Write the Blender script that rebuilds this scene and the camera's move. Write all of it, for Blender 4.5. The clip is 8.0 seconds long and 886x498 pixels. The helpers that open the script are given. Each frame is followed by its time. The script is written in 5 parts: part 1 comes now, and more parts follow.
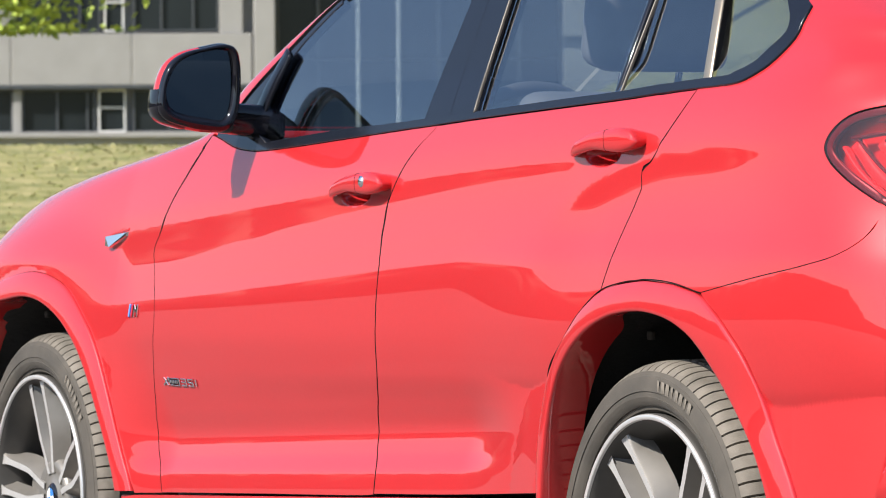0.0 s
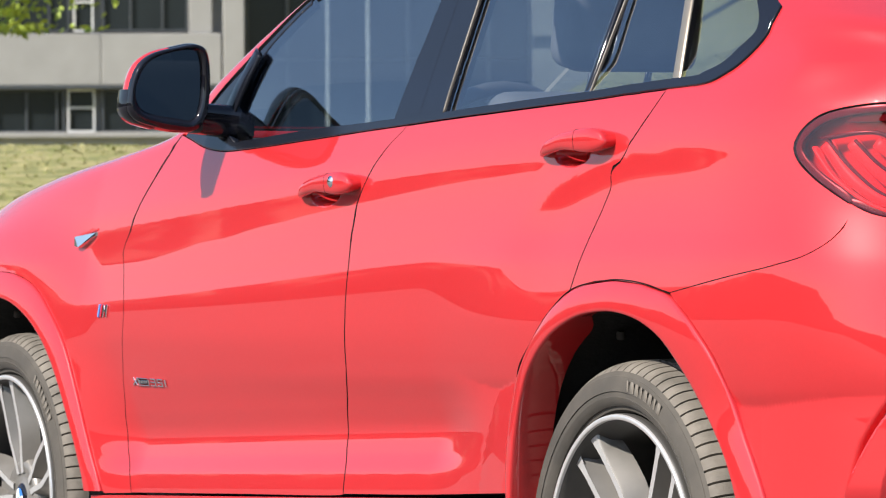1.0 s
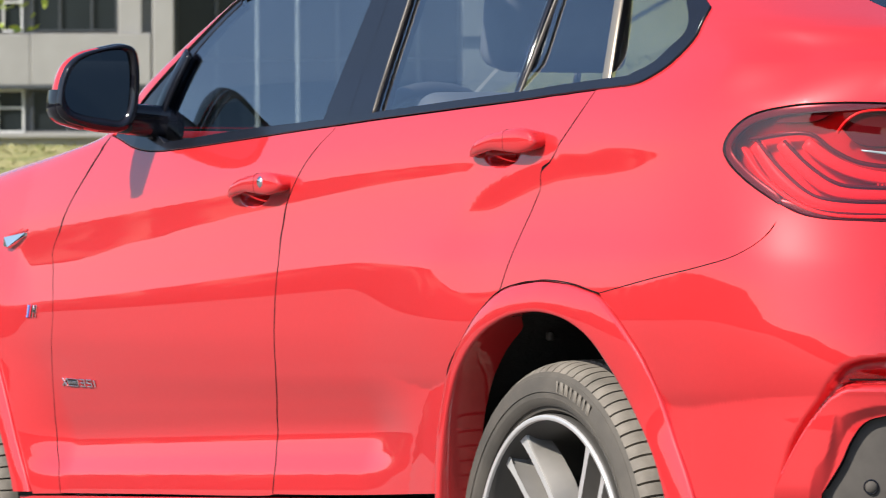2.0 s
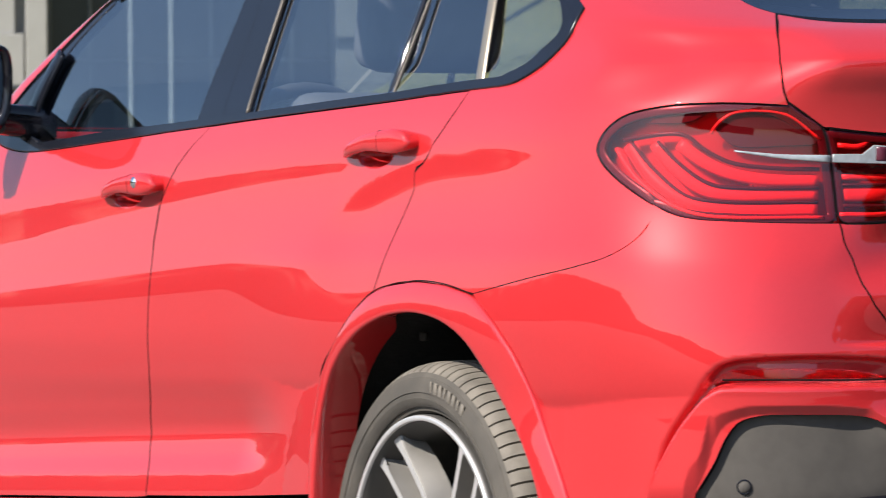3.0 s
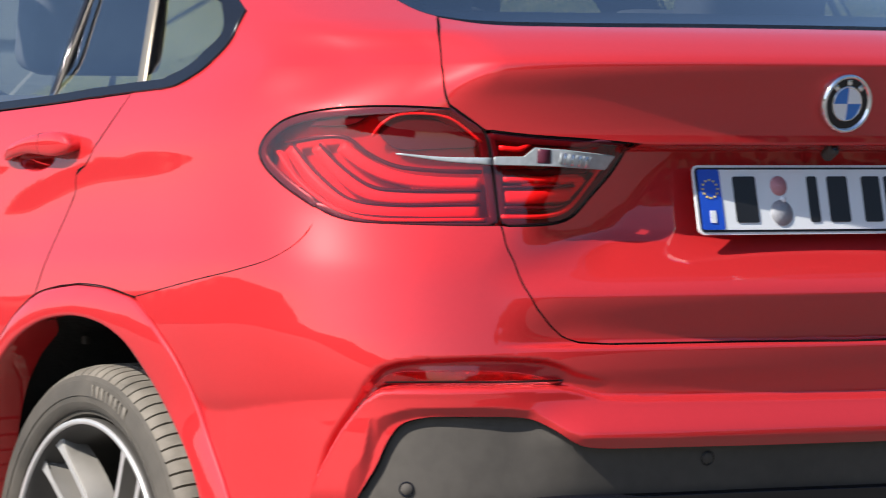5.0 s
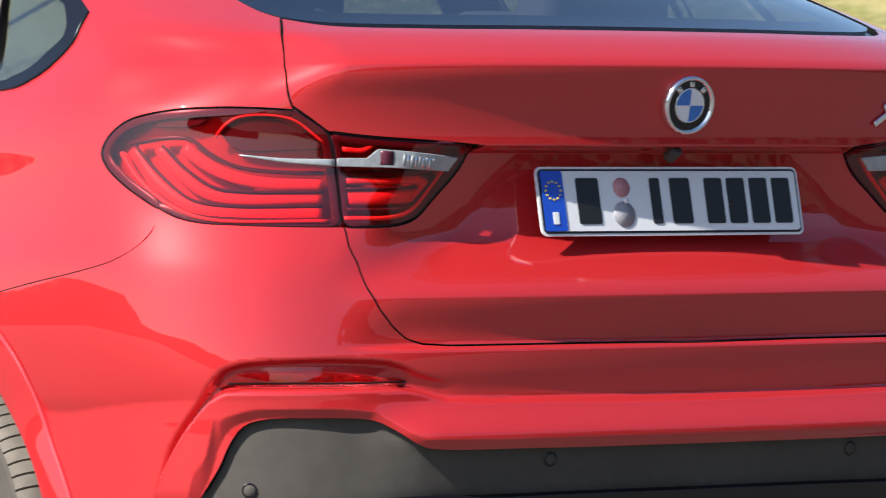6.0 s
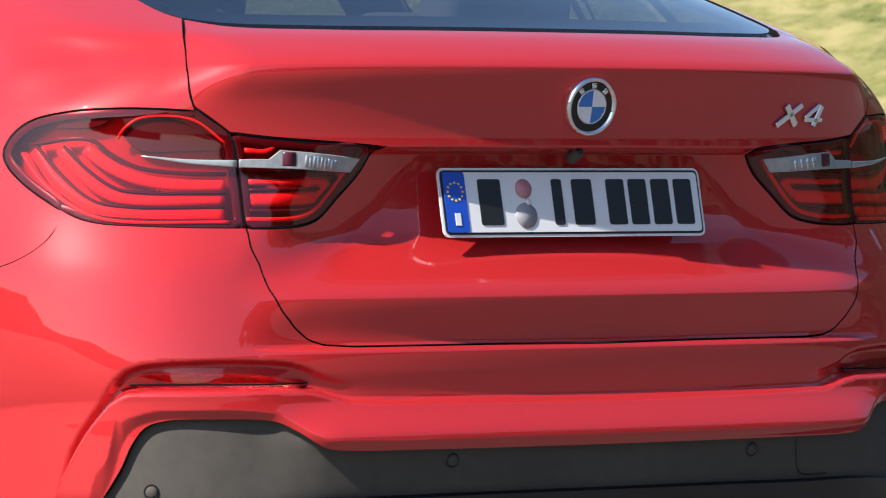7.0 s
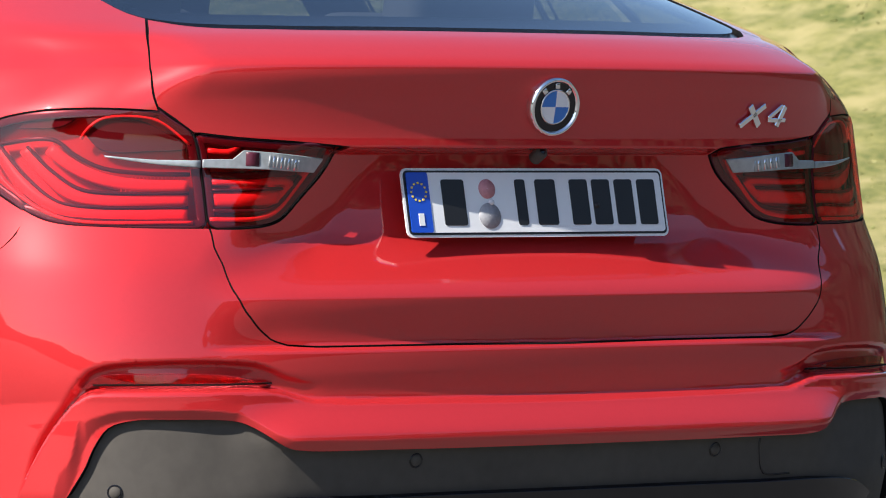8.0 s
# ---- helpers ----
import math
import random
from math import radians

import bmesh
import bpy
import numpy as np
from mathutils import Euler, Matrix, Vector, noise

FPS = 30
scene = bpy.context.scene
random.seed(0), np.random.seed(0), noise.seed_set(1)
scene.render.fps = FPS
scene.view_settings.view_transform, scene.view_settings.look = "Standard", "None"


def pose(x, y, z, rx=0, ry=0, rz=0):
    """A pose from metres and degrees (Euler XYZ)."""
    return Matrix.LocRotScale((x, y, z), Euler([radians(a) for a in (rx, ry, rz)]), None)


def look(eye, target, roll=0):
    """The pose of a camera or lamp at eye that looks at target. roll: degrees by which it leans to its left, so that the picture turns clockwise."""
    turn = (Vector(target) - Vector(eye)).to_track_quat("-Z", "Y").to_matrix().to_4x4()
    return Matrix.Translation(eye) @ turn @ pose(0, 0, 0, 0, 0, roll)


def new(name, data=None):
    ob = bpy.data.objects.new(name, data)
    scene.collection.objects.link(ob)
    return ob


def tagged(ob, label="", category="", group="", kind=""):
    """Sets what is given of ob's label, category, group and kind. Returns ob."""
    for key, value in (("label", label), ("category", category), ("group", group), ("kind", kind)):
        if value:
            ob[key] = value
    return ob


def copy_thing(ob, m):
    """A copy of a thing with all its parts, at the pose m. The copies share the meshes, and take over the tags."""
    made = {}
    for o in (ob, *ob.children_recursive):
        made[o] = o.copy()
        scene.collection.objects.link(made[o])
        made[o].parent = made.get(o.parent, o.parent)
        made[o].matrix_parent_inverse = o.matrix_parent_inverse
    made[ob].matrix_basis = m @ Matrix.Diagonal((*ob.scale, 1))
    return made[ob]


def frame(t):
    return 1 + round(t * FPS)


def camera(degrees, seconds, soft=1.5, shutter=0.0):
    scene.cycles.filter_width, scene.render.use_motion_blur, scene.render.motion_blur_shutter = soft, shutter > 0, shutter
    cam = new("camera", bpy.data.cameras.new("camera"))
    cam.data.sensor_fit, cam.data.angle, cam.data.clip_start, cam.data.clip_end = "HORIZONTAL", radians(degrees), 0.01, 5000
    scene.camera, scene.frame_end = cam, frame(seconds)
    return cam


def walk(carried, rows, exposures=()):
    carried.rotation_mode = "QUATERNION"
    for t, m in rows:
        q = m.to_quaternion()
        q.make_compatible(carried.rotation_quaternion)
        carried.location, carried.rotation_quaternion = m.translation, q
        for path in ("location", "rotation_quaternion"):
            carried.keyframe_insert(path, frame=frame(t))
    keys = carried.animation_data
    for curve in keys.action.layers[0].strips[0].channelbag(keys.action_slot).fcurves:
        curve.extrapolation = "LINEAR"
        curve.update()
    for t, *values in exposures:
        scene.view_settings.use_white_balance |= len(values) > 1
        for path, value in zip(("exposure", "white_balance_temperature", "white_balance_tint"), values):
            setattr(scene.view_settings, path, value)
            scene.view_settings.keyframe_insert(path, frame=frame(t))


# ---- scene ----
cam = camera(9.54, 8.0, soft=1.0, shutter=0.45)
EYE = (7.825, -5.045, .929)
# seconds, pan in degrees to the right, tilt, lean
PAN = [
    (0.0, 0.0, 0.0, 0.0), (0.5, 0.099, -.001, -.012), (1.0, 0.330, -.001, .0), (1.2, 0.450, -.001, .008),
    (2.3, 1.426, -.002, .022), (2.5, 1.688, -.003, .026), (3.0, 2.453, -.003, .02), (3.5, 3.290, 0.0, -.01),
    (4.0, 4.209, -.001, -.028), (4.5, 5.115, .001, -.044), (5.0, 6.099, .002, -.045), (5.2, 6.488, .003, -.044),
    (6.3, 8.180, .007, -.034), (6.5, 8.409, .008, -.03), (7.0, 8.849, .011, -.015), (7.5, 9.105, .011, -.015),
    (8.0, 9.243, .011, -.016),
]
walk(cam, [(t, pose(*EYE, 90 - .291 + tilt, 0, 64.311 - pan) @ pose(0, 0, 0, 0, 0, -.358 + lean)) for t, pan, tilt, lean in PAN])
cam.data.dof.use_dof, cam.data.dof.focus_distance, cam.data.dof.aperture_fstop = True, 8.9, 26

# ---- light ----
SUN_TO = Vector((.10, -.75, .65)).normalized()
elevation, azimuth = math.asin(SUN_TO.z), math.atan2(SUN_TO.x, SUN_TO.y)
world = bpy.data.worlds.new("sky")
scene.world = world
world.use_nodes = True
sky = world.node_tree.nodes.new("ShaderNodeTexSky")
sky.sky_type, sky.sun_disc, sky.sun_elevation, sky.sun_rotation = "NISHITA", False, elevation, azimuth
sky.dust_density, sky.air_density, sky.ozone_density = .9, 1.0, 3.0
back = world.node_tree.nodes["Background"]
back.inputs["Strength"].default_value = .100
world.node_tree.links.new(sky.outputs["Color"], back.inputs["Color"])
sun = new("sun", bpy.data.lights.new("sun", "SUN"))
sun.data.energy, sun.data.angle, sun.data.color = 4.95, radians(.53), (1.0, .95, .88)
sun.matrix_world = look(SUN_TO * 60, (0, 0, 0))
scene.view_settings.exposure = 0.92

# ---- materials ----


def material(name, color=(.5, .5, .5), rough=.5, metal=0.0, vary=.0, scale=20.0, bump=0.0, bump_scale=200.0, coat=0.0, coat_rough=.03, spec=.5, other=None, stretch=(1, 1, 1)):
    m = bpy.data.materials.new(name)
    m.use_nodes = True
    nt = m.node_tree
    b = nt.nodes["Principled BSDF"]
    b.inputs["Base Color"].default_value = (*color, 1)
    b.inputs["Roughness"].default_value, b.inputs["Metallic"].default_value = rough, metal
    b.inputs["Coat Weight"].default_value, b.inputs["Coat Roughness"].default_value = coat, coat_rough
    b.inputs["Specular IOR Level"].default_value = spec
    b.inputs["Coat IOR"].default_value = 1.62 if coat == 1.0 else 1.5
    co = nt.nodes.new("ShaderNodeTexCoord")
    mp = nt.nodes.new("ShaderNodeMapping")
    mp.inputs["Scale"].default_value = stretch
    nt.links.new(co.outputs["Object"], mp.inputs["Vector"])
    if vary or other:
        n1, n2 = nt.nodes.new("ShaderNodeTexNoise"), nt.nodes.new("ShaderNodeTexNoise")
        n1.inputs["Scale"].default_value, n1.inputs["Detail"].default_value = scale, 6
        n2.inputs["Scale"].default_value, n2.inputs["Detail"].default_value = scale * .13, 4
        add = nt.nodes.new("ShaderNodeMath")
        add.operation = "ADD"
        ramp = nt.nodes.new("ShaderNodeMapRange")
        ramp.inputs["From Min"].default_value, ramp.inputs["From Max"].default_value = .65, 1.35
        mix = nt.nodes.new("ShaderNodeMix")
        mix.data_type = "RGBA"
        second = other or color
        mix.inputs["A"].default_value = (*[c * (1 - vary) for c in color], 1)
        mix.inputs["B"].default_value = (*[min(1, c * (1 + vary)) for c in second], 1)
        for n in (n1, n2):
            nt.links.new(mp.outputs["Vector"], n.inputs["Vector"])
        nt.links.new(n1.outputs["Fac"], add.inputs[0])
        nt.links.new(n2.outputs["Fac"], add.inputs[1])
        nt.links.new(add.outputs[0], ramp.inputs["Value"])
        nt.links.new(ramp.outputs["Result"], mix.inputs["Factor"])
        nt.links.new(mix.outputs["Result"], b.inputs["Base Color"])
    if bump:
        nb, bp = nt.nodes.new("ShaderNodeTexNoise"), nt.nodes.new("ShaderNodeBump")
        nb.inputs["Scale"].default_value, nb.inputs["Detail"].default_value = bump_scale, 5
        bp.inputs["Strength"].default_value, bp.inputs["Distance"].default_value = bump, .01
        nt.links.new(mp.outputs["Vector"], nb.inputs["Vector"])
        nt.links.new(nb.outputs["Fac"], bp.inputs["Height"])
        nt.links.new(bp.outputs["Normal"], b.inputs["Normal"])
    return m


def pane_material(name, tint, gloss=(1, 1, 1), rough=.0, ior=1.5, steep=4.0):
    """A thin pane: tinted, with a mirror sheen that grows at grazing angles."""
    m = bpy.data.materials.new(name)
    m.use_nodes = True
    nt = m.node_tree
    nt.nodes.remove(nt.nodes["Principled BSDF"])
    t, g, f, x = (nt.nodes.new("ShaderNode" + k) for k in ("BsdfTransparent", "BsdfGlossy", "LayerWeight", "MixShader"))
    t.inputs["Color"].default_value = (*tint, 1)
    g.inputs["Color"].default_value, g.inputs["Roughness"].default_value = (*gloss, 1), rough
    f.inputs["Blend"].default_value = .5
    power, scale = nt.nodes.new("ShaderNodeMath"), nt.nodes.new("ShaderNodeMath")
    power.operation, scale.operation = "POWER", "MULTIPLY_ADD"
    power.inputs[1].default_value = steep
    base = ((ior - 1) / (ior + 1)) ** 2
    scale.inputs[1].default_value, scale.inputs[2].default_value = 1 - base, base
    nt.links.new(f.outputs["Facing"], power.inputs[0])
    nt.links.new(power.outputs[0], scale.inputs[0])
    nt.links.new(scale.outputs[0], x.inputs[0])
    nt.links.new(t.outputs[0], x.inputs[1])
    nt.links.new(g.outputs[0], x.inputs[2])
    nt.links.new(x.outputs[0], nt.nodes["Material Output"].inputs["Surface"])
    return m


paint = material("red_paint", (.50, .022, .025), .45, .30, vary=.03, scale=900, coat=1.0, coat_rough=.012, spec=.05)
black_gloss = material("black_gloss_trim", (.006, .006, .009), .06)
black_plastic = material("black_grained_plastic", (.070, .062, .054), .75, spec=.25, vary=.15, scale=40, bump=.12, bump_scale=1400)
dark_liner = material("dark_liner", (.012, .012, .012), .85, vary=.3, scale=30, bump=.3, bump_scale=60)
rubber = material("tyre_rubber", (.040, .035, .029), .80, vary=.2, scale=14, other=(.064, .055, .044), bump=.12, bump_scale=500)
tread_dust = material("dusty_tread_rubber", (.095, .083, .068), .8, vary=.25, scale=30, other=(.14, .122, .10), bump=.15, bump_scale=400)
alloy = material("machined_alloy", (.60, .58, .56), .32, .6, vary=.06, scale=60)
alloy_dark = material("grey_alloy", (.20, .185, .165), .42, .5, vary=.08, scale=40)
# black for seals and seams, also painted into the panel gaps as shade
seal_and_gap_shade = material("black_seal_and_gap_shade", (.005, .005, .005), .9, spec=.1)
chrome = material("chrome", (.80, .80, .82), .07, 1.0)
satin = material("satin_metal", (.11, .095, .08), .5, .6)
satin_bright = material("bright_satin_metal", (.30, .255, .20), .42, .8)
black_satin = material("satin_black_trim", (.007, .008, .012), .14, spec=.24)
# darker copy of the grey alloy, with the shade behind the spokes painted in
barrel_shade_grey = material("shaded_grey_barrel", (.075, .070, .064), .5, .4, vary=.1, scale=40)
steel = material("brake_steel", (.12, .115, .11), .35, .9, vary=.1, scale=50)
seat_cloth = material("grey_seat_leather", (.10, .10, .105), .6, vary=.12, scale=30, bump=.1, bump_scale=300)
# near black for the inner shell: shade of the panel gaps as colour
shadow_gap = material("black_gap_shade", (.006, .006, .006), .95, spec=.1)
cabin = material("dark_cabin_plastic", (.05, .05, .052), .6, vary=.1, scale=30)
mirror_glass = material("mirror_glass", (.11, .125, .135), .02, 1.0)
window_glass = pane_material("window_glass", (.60, .66, .69), (.95, .97, 1.0), ior=2.2)
tinted_glass = pane_material("tinted_rear_glass", (.24, .28, .31), (.95, .97, 1.0), ior=1.7)
lens_red = pane_material("red_lens", (.92, .14, .155), (1, .97, .97), ior=1.62, steep=5.0)
lamp_bowl = material("red_lamp_bowl", (.58, .018, .024), .35, .6, coat=.3)
lamp_dark = material("dark_lamp_insert", (.075, .014, .026), .25, spec=.3)
reflector_red = material("prismatic_red_reflector", (.30, .012, .020), .22, .5, vary=.6, scale=700, bump=.6, bump_scale=900)
lamp_bar = material("red_light_bar", (.80, .060, .065), .32, coat=.4)
lamp_white = material("clear_prism_insert", (.36, .38, .39), .30, .35, vary=.25, scale=90)
white_sheet = material("white_plate_sheet", (.72, .73, .74), .35, vary=.03, scale=15)
blue_sheet = material("blue_sheet", (.01, .07, .48), .35)
ink = material("black_ink", (.012, .012, .013), .4)
roundel_blue = material("roundel_blue", (.02, .16, .52), .2, coat=.6)
roundel_white = material("roundel_white", (.75, .75, .76), .2, coat=.6)

# ---- the body's skin ----


def key(zs, vs):
    """A smooth curve through the keys (monotone cubic)."""
    zs, vs = np.array(zs, float), np.array(vs, float)
    h, d = np.diff(zs), np.diff(vs) / np.diff(zs)
    m = np.zeros_like(vs)
    m[0], m[-1] = d[0], d[-1]
    same = d[:-1] * d[1:] > 0
    w1, w2 = 2 * h[1:] + h[:-1], h[1:] + 2 * h[:-1]
    with np.errstate(divide="ignore", invalid="ignore"):
        m[1:-1] = np.where(same, (w1 + w2) / (w1 / d[:-1] + w2 / d[1:]), 0)

    def at(z):
        z = np.clip(z, zs[0], zs[-1])
        i = np.clip(np.searchsorted(zs, z) - 1, 0, len(h) - 1)
        t = (z - zs[i]) / h[i]
        return ((2 * t + 1) * (1 - t) ** 2 * vs[i] + t * (1 - t) ** 2 * h[i] * m[i]
                + t * t * (3 - 2 * t) * vs[i + 1] + t * t * (t - 1) * h[i] * m[i + 1])
    return at


def smooth(a, b, t):
    t = np.clip((t - a) / (b - a), 0, 1)
    return t * t * (3 - 2 * t)


# half width of the body at the doors, by height
half_width = key(
    [.20, .26, .36, .42, .457, .50, .535, .59, .65, .73, .80, .86, .915, .945, .975, 1.02, 1.06, 1.10, 1.14, 1.20, 1.30, 1.40, 1.50, 1.56, 1.60, 1.618, 1.625],
    [.78, .85, .896, .907, .904, .890, .884, .897, .916, .9285, .9300, .9242, .9170, .9128, .9085, .9018, .892, .880, .8655, .840, .797, .745, .665, .570, .44, .26, .02])
# the rear end's reach at the centre line, by height
tail_reach = key(
    [.20, .40, .50, .562, .588, .592, .600, .604, .648, .652, .660, .700, .722, .727, .731, .7345, .7375, .742, .805, .8115, .818, .850, .90, .96, 1.03, 1.06, 1.12, 1.168, 1.1765, 1.184, 1.205, 1.228, 1.245, 1.30, 1.40, 1.50, 1.56, 1.60, 1.618, 1.625],
    [.84, .925, .948, .9605, .9680, .9685, .9675, .9655, .9335, .932, .9320, .9410, .9440, .9443, .9425, .9365, .9225, .922, .9395, .9405, .939, .928, .918, .906, .900, .900, .910, .9262, .9272, .9225, .893, .845, .79, .64, .36, .03, -.20, -.42, -.55, -.68])
tail_start = key([.20, 1.15, 1.25, 1.30, 1.40, 1.50, 1.60, 1.625], [0, 0, -.12, -.25, -.55, -.80, -.85, -.85])
SQUARE = 5.0
tail_bow = key([.20, .65, .75, .85, .95, 1.10, 1.17, 1.21, 1.30, 1.40, 1.60], [.05, .06, .09, .115, .135, .133, .114, .135, .19, .24, .20])
haunch_line = key([-.36, -.28, -.18, -.05, .10, .35, .60], [.895, .920, .955, .990, 1.008, 1.015, 1.02])
# the nose
nose_reach = key(
    [.20, .40, .70, .85, .92, .98, 1.03, 1.07, 1.10, 1.12, 1.20, 1.30, 1.40, 1.50, 1.56, 1.60, 1.618, 1.625],
    [-3.45, -3.66, -3.69, -3.66, -3.58, -3.42, -3.12, -2.70, -2.32, -2.18, -2.02, -1.80, -1.58, -1.32, -1.13, -.98, -.88, -.72])
nose_start = key([.20, .86, .96, 1.03, 1.07, 1.10, 1.14, 1.20, 1.30, 1.40, 1.50, 1.60, 1.625], [-2.85, -2.80, -2.50, -2.22, -2.02, -1.90, -1.84, -1.76, -1.61, -1.42, -1.12, -.82, -.70])
nose_square = key([.20, .85, 1.0, 1.12, 1.4, 1.6], [2.6, 2.7, 3.2, 3.2, 3.0, 2.4])

# lines on the rear bumper: where its hollow begins, and the edge of the raised frame below it
hollow_line = key([.690, .706, .738, .785, .821, .852, .890, .993, 1.088, 1.123, 1.155, 1.20, 1.70],
                  [.47, .512, .588, .648, .686, .708, .716, .720, .716, .707, .693, .684, .682])
frame_line = key([.690, .706, .741, .782, .820, .845, .870, 1.10, 1.135, 1.160, 1.190, 1.443, 1.70],
                 [.46, .502, .568, .628, .664, .674, .6765, .6755, .671, .663, .656, .652, .650])


black_line = key([.690, .775, .797, .817, .830, .854, .891, .947, 1.051, 1.075, 1.110, 1.131, 1.309, 1.70],
                 [.10, .42, .505, .551, .591, .617, .627, .628, .622, .609, .586, .578, .574, .573])
# the corner's plainer profile
corner_reach = key([.20, .50, .60, .66, .74, .85, .95], [.84, .943, .943, .941, .936, .926, .906])


def below(line, s, z):
    h = .004
    slope = (line(s + h) - line(s - h)) / (2 * h)
    return (line(s) - z) / np.sqrt(1 + slope ** 2)


# arc length round a reference quarter, so that the way along the side is in metres
_a = np.linspace(0, 1, 2001)
_rear = np.array([.93 * np.sin(_a * np.pi / 2) ** (2 / 5.0), -.91 * np.cos(_a * np.pi / 2) ** (2 / 5.0)])
_rear_len = np.concatenate([[0], np.cumsum(np.hypot(*np.diff(_rear)))])
_nose = np.array([.85 * np.sin(_a * np.pi / 2) ** (2 / 2.9), -.9 * np.cos(_a * np.pi / 2) ** (2 / 2.9)])
_nose_len = np.concatenate([[0], np.cumsum(np.hypot(*np.diff(_nose)))])
TAIL = _rear_len[-1]      # s at the rear centre line
FRONT = -2.85             # s where the nose begins
NOSE = FRONT - _nose_len[-1]


def crease(x):
    return 1.035 - .075 * .25 * np.log1p(np.exp(np.clip((-.45 - x) / .25, -30, 30)))


def skin(s, z):
    """The body's skin at s metres along the side (0: rear axle, TAIL: rear centre line) and height z, left side; mirrored past the centre line."""
    s, z = np.broadcast_arrays(np.asarray(s, float), np.asarray(z, float))
    flip = s > TAIL
    s = np.where(flip, 2 * TAIL - s, s)
    a, b = tail_start(z), nose_start(z)
    # rear quarter
    q = np.interp(np.clip(s, 0, TAIL), _rear_len, _a) * np.pi / 2
    n = SQUARE
    reach = tail_reach(z)
    reach = reach + (1 - smooth(1.02, 1.15, s)) * smooth(.42, .52, z) * smooth(.94, .86, z) * (corner_reach(z) - reach)
    cr, sr = np.cos(q) ** (2 / n), np.sin(q) ** (2 / n)
    xr = a + (reach - a) * sr - tail_bow(z) * cr ** 2 * sr ** 2
    # straight side
    k = np.clip(s / FRONT, 0, 1)
    xs = a + (b - a) * k
    # nose
    p = np.interp(np.clip(FRONT - s, 0, FRONT - NOSE), _nose_len, _a) * np.pi / 2
    n = nose_square(z)
    xf, cf = b + (nose_reach(z) - b) * np.sin(p) ** (2 / n), np.cos(p) ** (2 / n)
    x = np.where(s > 0, xr, np.where(s < FRONT, xf, xs))
    c = np.where(s > 0, cr, np.where(s < FRONT, cf, 1))
    r = (crease(x) - .975) * smooth(.60, .86, z) * (1 - smooth(1.10, 1.22, z)) + .042 * (np.clip(x, -2.3, -.3) + 1.2) * (1 - smooth(.54, .70, z))
    under = z - crease(x) - .008
    dip = sum(1 - np.clip((under + .070 + soft) / .070, 0, 1) ** 2 for soft in (-.006, -.002, .002, .006)) / 4
    dip = .0029 * dip * smooth(-.285, -.070, under) * (1 - smooth(-.30, -.10, x)) * smooth(-2.75, -2.2, x)
    under = z - haunch_line(x) - .034
    fold = sum(1 - np.clip((under + .080 + soft) / .080, 0, 1) ** 2 for soft in (-.012, -.004, .004, .012)) / 4
    dip = dip + .0054 * fold * smooth(-.255, -.080, under) * smooth(-.42, -.12, x) * (1 - smooth(.20, .70, x))
    w = half_width(z - r) - dip + .014 * smooth(-.72, -.28, x) * (1 - smooth(.30, .75, x)) * smooth(.95, .74, z) * smooth(.45, .60, z)
    w = w * (1 - .022 * (np.clip(-1.2 - x, 0, 1.15) / 1.15) ** 2)
    w = w + np.clip(.914 - w, 0, .05) * smooth(.30, .50, x) * smooth(.36, .44, z) * smooth(.76, .70, z)
    y = -w * c
    # flares round the wheels
    for axle in (0, -2.81):
        round_axle = np.hypot(x - axle, (z - .36) * 1.05)
        near = smooth(.74, .46, round_axle) * smooth(.97, .84, z)
        rim = -.938 + .15 * np.clip(round_axle - .38, 0, .12) + .40 * np.clip(x - .30, 0, 1) ** 2 + .30 * np.clip(-3.15 - x, 0, 1) ** 2
        y = y + near * np.where(rim < y, rim - y, 0)
    # raised frame and hollow of the rear bumper
    low = smooth(.44, .52, z) * (s > .68) * (z < .76)
    on = smooth(-.003, .009, below(frame_line, s, z)) * smooth(.68, .72, s)
    hollow = smooth(-.001, .009, below(hollow_line, s, z)) * (1 - on) * smooth(.69, .74, s) * (1 - smooth(1.08, 1.22, s))
    step = low * (.020 * on - .018 * hollow - .011 * np.clip(1 + below(black_line, s, z) / .015, 0, 1) * smooth(.70, .80, s))
    gx, gy = np.clip(x / reach, .01, 1) ** 3.4 / reach, np.clip(-y / w, 0, 1) ** 3.4 / w
    g = np.hypot(gx, gy)
    x, y = x + step * gx / g, y - step * gy / g
    # shoulders drawn in above the lamps, fuller corners below them
    full = .010 * smooth(.98, .82, z) * smooth(.62, .76, z) * smooth(.50, .78, s) * (1 - smooth(.92, 1.15, s))
    full = full - .040 * smooth(1.098, 1.190, z) * smooth(1.255, 1.190, z) * smooth(.55, .74, s) * (1 - smooth(.88, 1.02, s))
    x, y = x + full * gx / g, y - full * gy / g
    # recess round the number plate
    side = np.abs(y)
    edge = .450 + np.clip(1.05 - z, 0, .2) * .85
    deep = smooth(edge + .04, edge - .19, side) * smooth(1.050, 1.040, z) * smooth(.808, .918, z)
    x = x - .066 * deep * (s > 0)
    # hollows behind the door handles
    for hx, hz in ((-.150, 1.042), (-1.145, .981)):
        dent = smooth(1, .55, np.hypot((x - hx) / .066, (z - hz) / .021))
        y = y + .046 * dent * (y < -.7)
    return np.stack([x, np.where(flip, -y, y), z], -1)


def skin_normal(s, z):
    h = .0015
    ds = skin(s + h, z) - skin(s - h, z)
    dz = skin(s, z + h) - skin(s, z - h)
    n = np.cross(ds, dz)
    return n / np.maximum(np.linalg.norm(n, axis=-1, keepdims=True), 1e-9)


